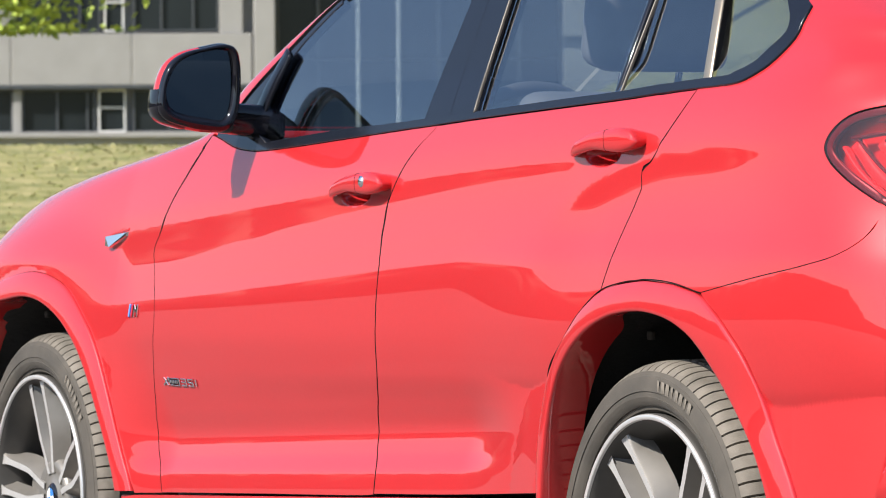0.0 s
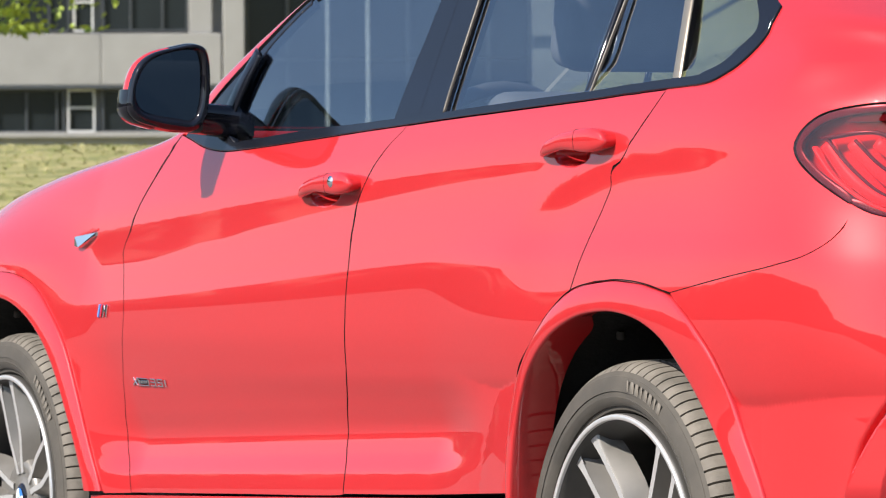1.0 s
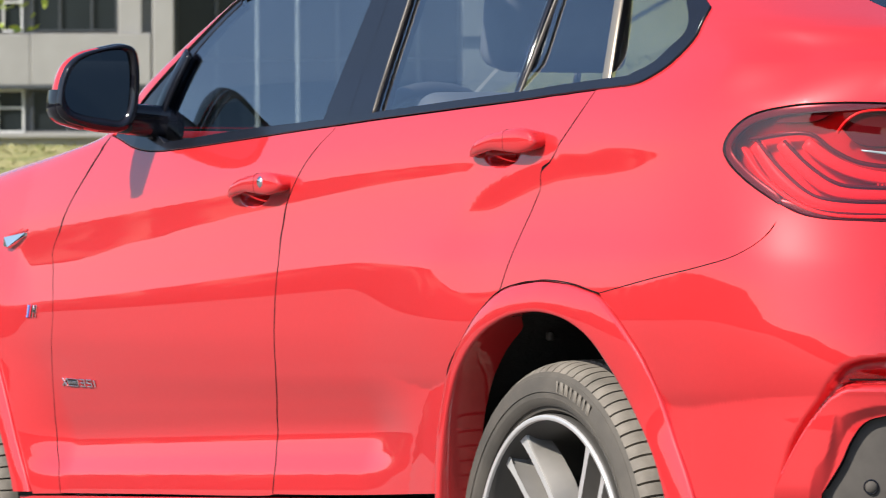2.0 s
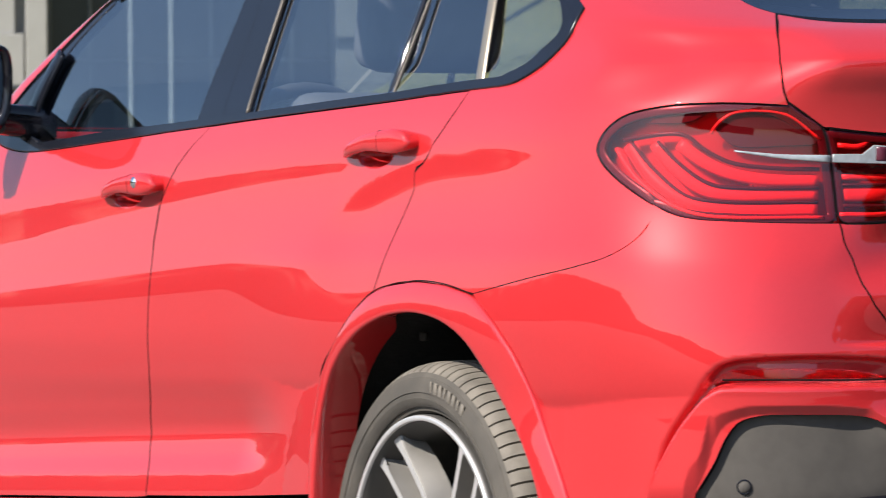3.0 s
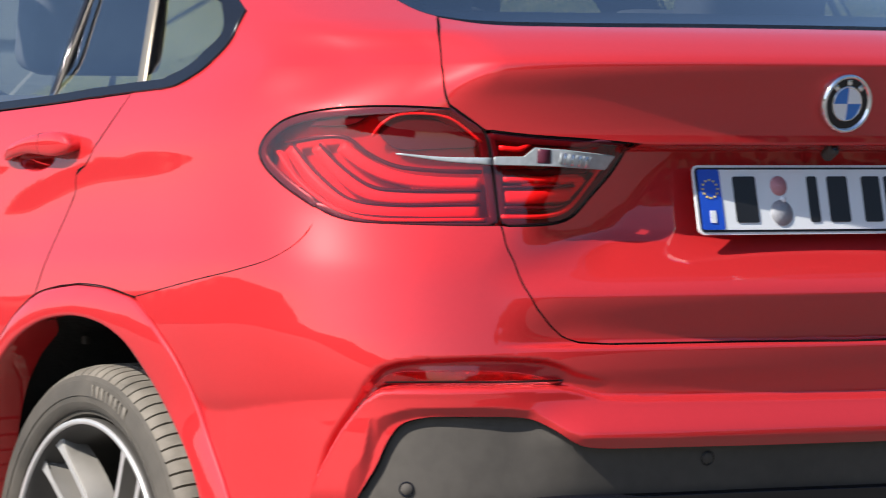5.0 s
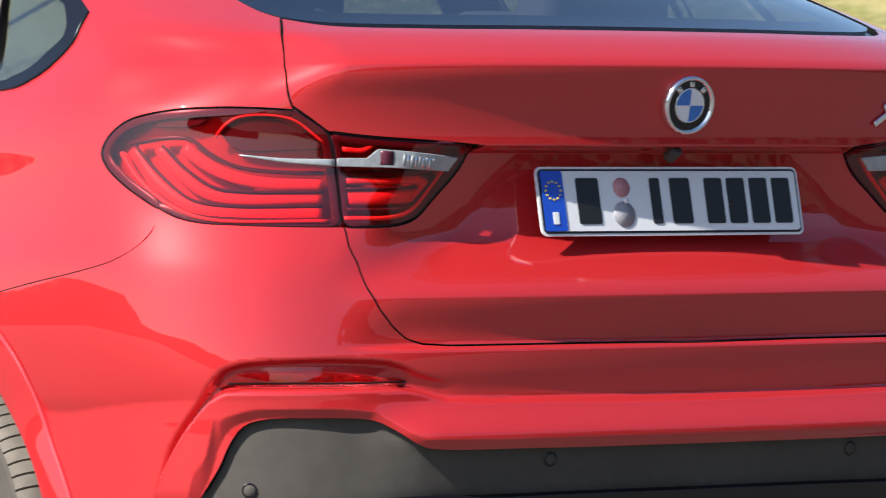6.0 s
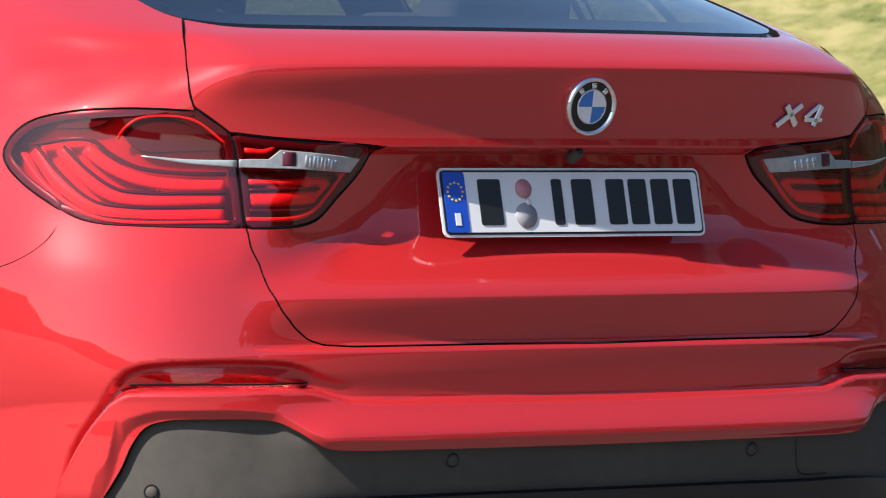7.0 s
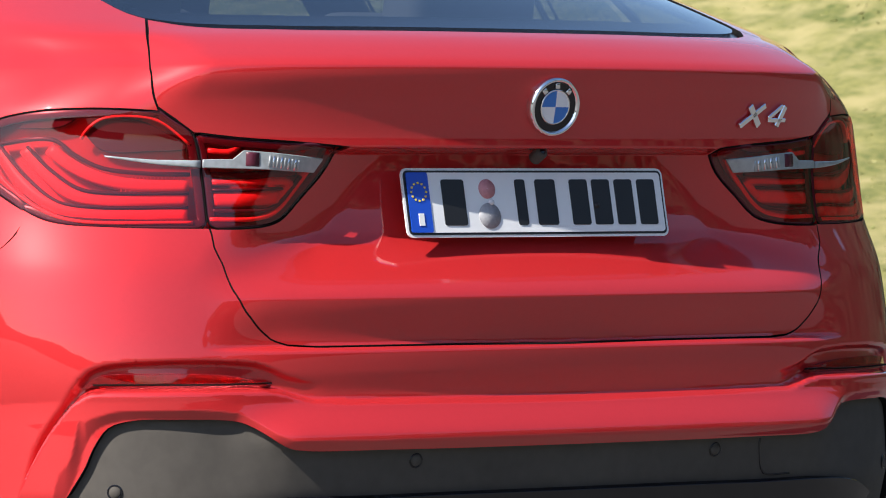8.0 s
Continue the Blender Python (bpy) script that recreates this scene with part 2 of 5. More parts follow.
def off(s, z, d):
    """A point d metres outside the skin."""
    return skin(s, z) + np.asarray(d)[..., None] * skin_normal(s, z)


# seams and outlines on the skin, as (way along the side, height)
A_GAP = [(-2.99, 1.106), (-2.794, 1.067), (-2.595, 1.028), (-2.457, 0.987), (-2.348, 0.945), (-2.234, 0.901), (-2.184, 0.855), (-2.159, 0.809), (-2.136, 0.762), (-2.138, 0.714), (-2.151, 0.667), (-2.166, 0.619), (-2.176, 0.571), (-2.185, 0.523), (-2.178, 0.476), (-2.147, 0.429), (-2.128, 0.383)]
B_GAP = [(-1.263, 1.105), (-1.264, 1.073), (-1.228, 1.04), (-1.186, 1.002), (-1.147, 0.961), (-1.082, 0.917), (-1.034, 0.873), (-1.027, 0.829), (-1.031, 0.785), (-1.034, 0.74), (-1.041, 0.695), (-1.053, 0.65), (-1.08, 0.604), (-1.107, 0.558), (-1.108, 0.513), (-1.085, 0.47), (-1.084, 0.425)]
C_GAP = [(0.138, 1.146), (0.128, 1.127), (0.113, 1.108), (0.093, 1.089), (0.071, 1.07), (0.044, 1.05), (0.011, 1.029), (-0.008, 1.007), (-0.004, 0.985), (-0.019, 0.964), (-0.034, 0.942), (-0.049, 0.921), (-0.061, 0.9), (-0.071, 0.878), (-0.082, 0.856), (-0.093, 0.833), (-0.104, 0.81)]
ARCH_R = [(-0.341, 0.459), (-0.345, 0.494), (-0.337, 0.591), (-0.316, 0.664), (-0.243, 0.724), (-0.174, 0.774), (-0.104, 0.81), (-0.029, 0.824), (0.05, 0.83), (0.156, 0.825), (0.26, 0.809), (0.335, 0.767), (0.4, 0.708), (0.424, 0.66), (0.447, 0.602), (0.485, 0.541), (0.509, 0.497)]
ARCH_RI = [(-0.318, 0.461), (-0.308, 0.534), (-0.277, 0.651), (-0.227, 0.7), (-0.155, 0.741), (-0.069, 0.769), (0.012, 0.78), (0.092, 0.778), (0.172, 0.764), (0.247, 0.733), (0.294, 0.693), (0.344, 0.64), (0.385, 0.596), (0.423, 0.544), (0.445, 0.495)]
ARCH_F = [(-2.244, 0.378), (-2.316, 0.486), (-2.352, 0.554), (-2.442, 0.681), (-2.524, 0.744), (-2.611, 0.794), (-2.71, 0.819), (-2.805, 0.828), (-2.945, 0.818), (-3.015, 0.805)]
ARCH_FI = [(-2.305, 0.376), (-2.341, 0.451), (-2.388, 0.531), (-2.481, 0.645), (-2.578, 0.714), (-2.676, 0.754), (-2.757, 0.772), (-2.822, 0.777), (-2.914, 0.772), (-2.986, 0.763)]
BELT1 = [(-2.890, 1.102), (-2.568, 1.078), (-2.357, 1.070), (-2.191, 1.073), (-1.855, 1.085), (-1.515, 1.097), (-1.254, 1.105)]
BELT2 = [(-1.254, 1.105), (-1.031, 1.112), (-0.503, 1.126), (-0.130, 1.136), (0.142, 1.146)]
BELT3 = [(0.142, 1.146), (0.225, 1.149), (0.288, 1.155), (0.339, 1.171), (0.399, 1.196), (0.514, 1.236), (0.633, 1.275)]
SILL = [(-2.128, 0.383), (-1.640, 0.402), (-1.087, 0.424), (-0.750, 0.438), (-0.341, 0.458)]
WBELT1 = [(-2.394, 1.085), (-1.931, 1.103), (-1.554, 1.111), (-1.285, 1.118), (-1.057, 1.124), (-0.528, 1.139), (-0.216, 1.147), (0.111, 1.160), (0.165, 1.162)]
WQ = [(0.165, 1.162), (0.244, 1.166), (0.302, 1.180), (0.375, 1.206), (0.498, 1.242), (0.617, 1.278)]
BP = [(-1.220, 1.119), (-1.239, 1.137), (-1.265, 1.154), (-1.285, 1.172), (-1.299, 1.189), (-1.304, 1.207), (-1.302, 1.224), (-1.295, 1.242), (-1.286, 1.259), (-1.265, 1.277), (-1.237, 1.294), (-1.210, 1.312), (-1.177, 1.329), (-1.138, 1.347), (-1.097, 1.365), (-1.059, 1.382), (-1.029, 1.400), (-1.002, 1.418), (-0.976, 1.436), (-0.968, 1.455), (-1.016, 1.473), (-1.201, 1.492)]
BPf = [(-1.381, 1.115), (-1.397, 1.133), (-1.420, 1.151), (-1.439, 1.169), (-1.451, 1.187), (-1.457, 1.205), (-1.455, 1.223), (-1.449, 1.241), (-1.441, 1.258), (-1.423, 1.276), (-1.399, 1.294), (-1.376, 1.312), (-1.347, 1.330), (-1.315, 1.348), (-1.282, 1.366), (-1.253, 1.384), (-1.236, 1.402), (-1.228, 1.420), (-1.230, 1.439), (-1.267, 1.457), (-1.386, 1.476), (-1.683, 1.495)]
BPr = [(-1.062, 1.123), (-1.082, 1.140), (-1.107, 1.157), (-1.125, 1.174), (-1.136, 1.192), (-1.138, 1.209), (-1.130, 1.226), (-1.119, 1.243), (-1.105, 1.260), (-1.076, 1.277), (-1.040, 1.294), (-1.003, 1.311), (-0.959, 1.328), (-0.907, 1.345), (-0.849, 1.362), (-0.790, 1.380), (-0.733, 1.397), (-0.674, 1.415), (-0.598, 1.432), (-0.515, 1.450), (-0.443, 1.468), (-0.438, 1.487)]
CP = [(-0.242, 1.146), (-0.253, 1.161), (-0.256, 1.175), (-0.250, 1.190), (-0.233, 1.204), (-0.205, 1.219), (-0.168, 1.233), (-0.128, 1.248), (-0.079, 1.262), (-0.010, 1.276), (0.023, 1.291), (0.080, 1.305), (0.125, 1.320), (0.172, 1.334), (0.220, 1.349), (0.269, 1.363), (0.318, 1.378), (0.365, 1.392), (0.410, 1.407), (0.457, 1.422), (0.505, 1.438), (0.548, 1.453)]
CP2 = [(-0.216, 1.147), (-0.226, 1.162), (-0.227, 1.176), (-0.219, 1.191), (-0.200, 1.205), (-0.170, 1.220), (-0.132, 1.234), (-0.091, 1.248), (-0.039, 1.262), (0.003, 1.277), (0.060, 1.291), (0.103, 1.305), (0.148, 1.319), (0.196, 1.334), (0.244, 1.348), (0.294, 1.363), (0.343, 1.377), (0.390, 1.392), (0.436, 1.406), (0.483, 1.421), (0.530, 1.437), (0.573, 1.452)]
DP = [(0.150, 1.160), (0.142, 1.174), (0.140, 1.187), (0.144, 1.200), (0.155, 1.213), (0.173, 1.226), (0.194, 1.240), (0.217, 1.253), (0.246, 1.266), (0.280, 1.279), (0.317, 1.292), (0.353, 1.306), (0.391, 1.319), (0.430, 1.333), (0.470, 1.346), (0.509, 1.360), (0.546, 1.374), (0.581, 1.388), (0.613, 1.402), (0.643, 1.416), (0.672, 1.431), (0.699, 1.446)]
DP2 = [(0.173, 1.162), (0.167, 1.175), (0.167, 1.188), (0.175, 1.201), (0.188, 1.214), (0.208, 1.227), (0.233, 1.240), (0.259, 1.253), (0.290, 1.266), (0.327, 1.279), (0.365, 1.292), (0.404, 1.305), (0.443, 1.318), (0.484, 1.331), (0.525, 1.345), (0.564, 1.358), (0.601, 1.372), (0.635, 1.386), (0.665, 1.400), (0.694, 1.414), (0.721, 1.429), (0.747, 1.444)]
BUMPGAP = [(0.259, 0.812), (0.454, 0.839), (0.592, 0.857), (0.68, 0.874), (0.735, 0.898), (0.763, 0.924), (0.779, 0.95)]
LAMP_O = [(0.775, 0.95), (0.729, 0.973), (0.686, 0.996), (0.646, 1.023), (0.632, 1.043), (0.643, 1.065), (0.682, 1.092), (0.762, 1.108), (0.838, 1.112), (0.901, 1.111), (0.966, 1.107)]
LAMP_B = [(0.768, 0.955), (0.804, 0.939), (0.84, 0.931), (0.899, 0.927), (0.981, 0.924), (1.055, 0.923)]
LAMP_SPLIT = [(0.963, 1.112), (0.995, 1.093), (1.028, 1.071), (1.04, 1.033), (1.048, 0.989), (1.055, 0.923)]
LAMP_IT = [(1.028, 1.072), (1.095, 1.064), (1.205, 1.056), (1.283, 1.049)]
LAMP_IB = [(1.055, 0.923), (1.110, 0.923), (1.157, 0.927), (1.188, 0.937), (1.224, 0.971), (1.263, 1.011), (1.283, 1.049)]
TG = [(0.985, 1.257), (0.966, 1.243), (0.943, 1.229), (0.928, 1.216), (0.917, 1.203), (0.909, 1.19), (0.909, 1.177), (0.919, 1.165), (0.93, 1.152), (0.941, 1.139), (0.951, 1.127), (0.963, 1.112)]
TG2 = [(1.056, 0.924), (1.06, 0.892), (1.072, 0.866), (1.078, 0.829), (1.093, 0.795), (1.117, 0.766), (1.14, 0.747), (1.164, 0.739), (1.209, 0.736), (1.45, 0.736), (1.653, 0.734)]
BLACK = [(0.814, 0.511), (0.827, 0.552), (0.845, 0.590), (0.866, 0.616), (0.899, 0.626), (0.954, 0.627), (1.059, 0.622), (1.084, 0.609), (1.116, 0.586), (1.136, 0.578), (1.311, 0.574), (1.619, 0.573)]
REFL = [(0.824, 0.676), (0.858, 0.695), (0.920, 0.698), (1.053, 0.694), (1.099, 0.686), (1.127, 0.676), (1.051, 0.675), (0.918, 0.676)]
BAR_A = [(0.804, 1.050), (0.842, 1.025), (0.886, 1.005), (0.944, 0.993), (1.027, 0.991)]
BAR_B = [(0.758, 1.050), (0.796, 1.016), (0.850, 0.979), (0.893, 0.970), (1.026, 0.970)]
BAR_C = [(0.704, 1.048), (0.755, 1.001), (0.814, 0.964), (0.867, 0.949), (1.025, 0.947)]
BAR_D = [(0.680, 1.043), (0.733, 0.995), (0.804, 0.953), (0.857, 0.937), (1.032, 0.933)]
DARK_1 = [(0.693, 1.057), (0.811, 1.063), (0.850, 1.039), (0.894, 1.019), (0.961, 1.010), (1.028, 1.008)]
DARK_2 = [(0.765, 1.053), (0.815, 1.014), (0.864, 0.986), (0.910, 0.980), (1.027, 0.979)]
DARK_3 = [(0.709, 1.054), (0.766, 1.008), (0.828, 0.967), (0.884, 0.959), (1.026, 0.957)]
DARKW = [(0.860, 1.073), (0.878, 1.090), (0.937, 1.092), (0.982, 1.075), (1.023, 1.049), (0.968, 1.044), (0.893, 1.046)]
DARKV = [(0.738, 1.082), (0.759, 1.095), (0.849, 1.101), (0.821, 1.084)]
LOOP = [(0.857, 1.064), (0.865, 1.079), (0.885, 1.095), (0.935, 1.098), (0.975, 1.089), (1.025, 1.054)]
CHROME = [(0.898, 1.036), (0.936, 1.031), (0.969, 1.027), (1.041, 1.023)]
STRIP = [(1.045, 1.03), (1.09, 1.03), (1.107, 1.044), (1.249, 1.033), (1.234, 1.012), (1.045, 1.018)]
IN_TOP = [(1.053, 1.045), (1.088, 1.043), (1.102, 1.053)]
IN_LOW = [(1.058, 0.938), (1.136, 0.937), (1.177, 0.948), (1.215, 0.988), (1.246, 1.030)]
IN_1 = [(1.062, 0.996), (1.200, 0.994)]
IN_2 = [(1.062, 0.969), (1.182, 0.969)]
IN_DARK = [(1.060, 1.006), (1.208, 1.008)]


# ---- building helpers ----


def part(name, bm, mat, parent=None, label="", smooth_faces=True):
    """Links a bmesh as one mesh object under a thing or a part."""
    me = bpy.data.meshes.new(name)
    bm.normal_update()
    bm.to_mesh(me)
    bm.free()
    me.materials.append(mat)
    if smooth_faces:
        me.shade_smooth()
    ob = new(name, me)
    ob.parent = parent
    if label:
        tagged(ob, label)
    return ob


def mesh_part(name, verts, faces, mat, parent=None, label="", normals=None):
    me = bpy.data.meshes.new(name)
    me.from_pydata([tuple(v) for v in verts], [], faces)
    me.materials.append(mat)
    me.shade_smooth()
    if normals is not None:
        me.normals_split_custom_set_from_vertices([tuple(n) for n in normals])
    ob = new(name, me)
    ob.parent = parent
    if label:
        tagged(ob, label)
    return ob


def spline(points, step=.010, closed=False):
    """A smooth line through the points, in even steps."""
    p = np.array(points, float)
    if 2 < len(p) < 18:
        a = np.vstack([p[-1], p, p[0], p[1]]) if closed else np.vstack([2 * p[0] - p[1], p, 2 * p[-1] - p[-2]])
        out = []
        for i in range(1, len(a) - 2):
            t = np.linspace(0, 1, 12, endpoint=False)[:, None]
            # centripetal weights keep the line from overshooting
            d0, d1, d2 = (max(1e-4, np.linalg.norm(a[j + 1] - a[j])) ** .5 for j in (i - 1, i, i + 1))
            m1 = (a[i + 1] - a[i]) / d1 - (a[i + 1] - a[i - 1]) / (d0 + d1) + (a[i] - a[i - 1]) / d0
            m2 = (a[i + 2] - a[i + 1]) / d2 - (a[i + 2] - a[i]) / (d1 + d2) + (a[i + 1] - a[i]) / d1
            m1, m2 = m1 * d1, m2 * d1
            out.append((2 * t ** 3 - 3 * t ** 2 + 1) * a[i] + (t ** 3 - 2 * t ** 2 + t) * m1 + (-2 * t ** 3 + 3 * t ** 2) * a[i + 1] + (t ** 3 - t ** 2) * m2)
        p = np.vstack(out + [a[-2][None]])
    length = np.concatenate([[0], np.cumsum(np.linalg.norm(np.diff(p, axis=0), axis=1))])
    n = max(2, int(round(length[-1] / step)) + 1)
    u = np.linspace(0, length[-1], n)
    return np.stack([np.interp(u, length, p[:, k]) for k in range(p.shape[1])], 1)


def outline(*segments, step=.010):
    """A closed outline from smooth segments that meet in corners."""
    pts = []
    for seg in segments:
        line = spline(seg, step)
        if pts and np.linalg.norm(line[0] - pts[-1]) < step * .4:
            line = line[1:]
        pts.extend(line)
    if np.linalg.norm(pts[0] - pts[-1]) < step * .4:
        pts.pop()
    p = np.array(pts)
    area = np.sum(p[:, 0] * np.roll(p[:, 1], -1) - np.roll(p[:, 0], -1) * p[:, 1])
    return p if area > 0 else p[::-1]


def edge_out(p):
    """Unit vectors that point out of a counter-clockwise outline."""
    a, b = p - np.roll(p, 1, 0), np.roll(p, -1, 0) - p
    a, b = (v / np.maximum(np.linalg.norm(v, axis=1, keepdims=True), 1e-9) for v in (a, b))
    t = a + b
    n = np.stack([t[:, 1], -t[:, 0]], 1)
    n /= np.maximum(np.linalg.norm(n, axis=1, keepdims=True), 1e-9)
    return n


def inside(p, q):
    """Which of the points q lie in the outline p, and how far from its edge."""
    a, b = p, np.roll(p, -1, 0)
    ok = np.zeros(len(q), bool)
    far = np.full(len(q), 9.0)
    for (x0, y0), (x1, y1) in zip(a, b):
        if y0 != y1:
            ok ^= ((y0 > q[:, 1]) != (y1 > q[:, 1])) & (q[:, 0] < (x1 - x0) * (q[:, 1] - y0) / (y1 - y0) + x0)
        e = np.array([x1 - x0, y1 - y0])
        t = np.clip(((q - (x0, y0)) @ e) / max(e @ e, 1e-12), 0, 1)
        far = np.minimum(far, np.hypot(q[:, 0] - x0 - t * e[0], q[:, 1] - y0 - t * e[1]))
    return ok, far


from mathutils import geometry


def panel(name, edge, mat, parent, d=0.0, gap=.0022, depth=.016, grid=(.016, .010), label="", right=False, bulge=0.0, edge_shade=None, lines=(), dense=()):
    """A sheet cut out of the body's skin along an outline, d metres proud, with rounded, turned-in edges."""
    p = np.array(edge)
    if right:
        p = np.stack([2 * TAIL - p[:, 0], p[:, 1]], 1)[::-1]
    n2 = edge_out(p)
    p = p - n2 * gap
    lo, hi = p.min(0), p.max(0)
    gs, gz = np.meshgrid(np.arange(lo[0], hi[0], grid[0]), np.arange(lo[1], hi[1], grid[1]))
    gs = gs + (np.arange(len(gs)) % 2)[:, None] * grid[0] * .5
    q = np.stack([gs.ravel(), gz.ravel()], 1)
    # finer nets where the sheet is shaped most
    for s0, s1, z0, z1, step in dense:
        if right:
            s0, s1 = 2 * TAIL - s1, 2 * TAIL - s0
        q = q[~((q[:, 0] > s0) & (q[:, 0] < s1) & (q[:, 1] > z0) & (q[:, 1] < z1))]
        fs, fz = np.meshgrid(np.arange(s0, s1, step), np.arange(z0, z1, step))
        fs = fs + (np.arange(len(fs)) % 2)[:, None] * step * .5
        q = np.vstack([q, np.stack([fs.ravel(), fz.ravel()], 1)])
    ok, far = inside(p, q)
    q = q[ok & (far > min(grid) * .55)]
    fixed_rows = []
    # rows of points along creases, so that the sheet bends there
    for line in lines:
        c = spline(line, grid[0] * .8)
        if right:
            c = np.stack([2 * TAIL - c[:, 0], c[:, 1]], 1)
        ok, far = inside(p, c)
        c = c[ok & (far > .003)]
        if len(c) < 2:
            continue
        keep = np.full(len(q), True)
        for a, b in zip(c, c[1:]):
            e = b - a
            t = np.clip(((q - a) @ e) / max(e @ e, 1e-12), 0, 1)
            keep &= np.hypot(*(q - a - t[:, None] * e).T) > .0024
        q = q[keep]
        fixed_rows.append(c)
    if fixed_rows:
        q = np.vstack([q] + fixed_rows)
    k = len(p)
    v2 = [Vector((float(a), float(b))) for a, b in np.vstack([p, q])]
    got = geometry.delaunay_2d_cdt(v2, [], [list(range(k))], 1, 1e-7)
    v, faces, origin = np.array([tuple(c) for c in got[0]]), [list(f) for f in got[2]], got[3]
    ring = [-1] * k
    for i, o in enumerate(origin):
        for j in o:
            if j < k:
                ring[j] = i
    n = skin_normal(v[:, 0], v[:, 1])
    lift = np.full(len(v), d)
    if bulge:
        lift = lift + bulge * (1 - np.exp(-inside(p, v)[1] / .03))
    pos = skin(v[:, 0], v[:, 1]) + n * lift[:, None]
    ring = [r for r in ring if r >= 0]
    if depth > 0:
        base = len(pos)
        rp, rn = v[ring], n[ring]
        o2 = edge_out(rp)
        out = skin(rp[:, 0] + o2[:, 0] * .0012, rp[:, 1] + o2[:, 1] * .0012)
        side = out - skin(rp[:, 0], rp[:, 1])
        side /= np.maximum(np.linalg.norm(side, axis=1, keepdims=True), 1e-9)
        r1 = out + rn * (d - .0016)
        r2 = out + rn * (d - depth)
        pos = np.vstack([pos, r1, r2])
        n = np.vstack([n, (side + .35 * rn), side])
        n /= np.maximum(np.linalg.norm(n, axis=1, keepdims=True), 1e-9)
        m = len(ring)
        for i in range(m):
            j = (i + 1) % m
            for row in ((ring[i], ring[j], base + j, base + i), (base + i, base + j, base + m + j, base + m + i)):
                faces.append(list(row)[::-1])
    # faces look outwards
    fixed = []
    for f in faces:
        a, b, c = pos[f[0]], pos[f[1]], pos[f[2]]
        fixed.append(f if np.dot(np.cross(b - a, c - a), n[f[0]] + n[f[1]] + n[f[2]]) >= 0 else f[::-1])
    ob = mesh_part(name, pos, fixed, mat, parent, label, n)
    # turned-in edges get black in place of the shade inside a gap
    if depth > 0 and edge_shade:
        ob.data.materials.append(edge_shade)
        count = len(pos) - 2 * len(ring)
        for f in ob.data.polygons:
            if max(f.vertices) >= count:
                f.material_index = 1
    return ob


def both(name, edge, mat, parent, **more):
    return [panel(name, edge, mat, parent, right=r, **more) for r in (False, True)]


def ribbon(name, line, width, mat, parent, d=0.0, thick=.004, right=False, label="", step=.01, taper=0.0, straight=False):
    """A bar of rounded section that follows a line on the skin."""
    p = spline(line, step)
    if right:
        p = np.stack([2 * TAIL - p[:, 0], p[:, 1]], 1)
    c, out = skin(p[:, 0], p[:, 1]), skin_normal(p[:, 0], p[:, 1])
    if straight:
        # a plain even bow between the ends
        u = np.linspace(0, 1, len(p))
        v = np.linspace(-.16, 1, len(p))
        c, out = (np.stack([np.polyval(np.polyfit(u, a[:, k], 2), v) for k in range(3)], 1) for a in (c, out))
    t = np.gradient(c, axis=0)
    w = np.cross(out, t)
    w /= np.maximum(np.linalg.norm(w, axis=1, keepdims=True), 1e-9)
    wide = width * (1 - taper * np.linspace(0, 1, len(p)))
    sect = [(-.5, 0), (-.46, .6), (-.3, 1), (.3, 1), (.46, .6), (.5, 0), (.3, -.4), (-.3, -.4)]
    rows = [c + w * (a * wide)[:, None] + out * (d + h * thick) for a, h in sect]
    verts = np.concatenate(rows)
    m, faces = len(p), []
    for k in range(8):
        for i in range(m - 1):
            a, b = k * m + i, (k + 1) % 8 * m + i
            faces.append((a, a + 1, b + 1, b))
    faces += [tuple(k * m for k in range(8)), tuple(k * m + m - 1 for k in range(8))[::-1]]
    bm = bmesh.new()
    vs = [bm.verts.new(c) for c in verts]
    for f in faces:
        bm.faces.new([vs[i] for i in f])
    bmesh.ops.recalc_face_normals(bm, faces=bm.faces)
    return part(name, bm, mat, parent, label)


def lathe(profile, steps, axis_y=True, wave=None):
    """A body turned round the y axis from (radius, y) pairs; wave(k, i) changes a radius."""
    bm = bmesh.new()
    rings = []
    for i in range(steps):
        a = 2 * math.pi * i / steps
        ring = []
        for k, (r, y) in enumerate(profile):
            rr = r + (wave(k, i) if wave else 0)
            ring.append(bm.verts.new((rr * math.sin(a), y, rr * math.cos(a))))
        rings.append(ring)
    for i in range(steps):
        a, b = rings[i], rings[(i + 1) % steps]
        for k in range(len(profile) - 1):
            bm.faces.new((a[k], a[k + 1], b[k + 1], b[k]))
    bmesh.ops.recalc_face_normals(bm, faces=bm.faces)
    return bm


def box(bm, size, at=(0, 0, 0), bevel=.0, segments=2, m=None):
    got = bmesh.ops.create_cube(bm, size=1)["verts"]
    bmesh.ops.scale(bm, vec=size, verts=got)
    if bevel:
        edges = list({e for v in got for e in v.link_edges})
        res = bmesh.ops.bevel(bm, geom=edges, offset=bevel, segments=segments, affect="EDGES", profile=.6)
        got = list({v for f in res["faces"] for v in f.verts} | {v for v in got if v.is_valid})
    if m is not None:
        bmesh.ops.transform(bm, matrix=m, verts=got)
    bmesh.ops.translate(bm, vec=at, verts=got)
    return got


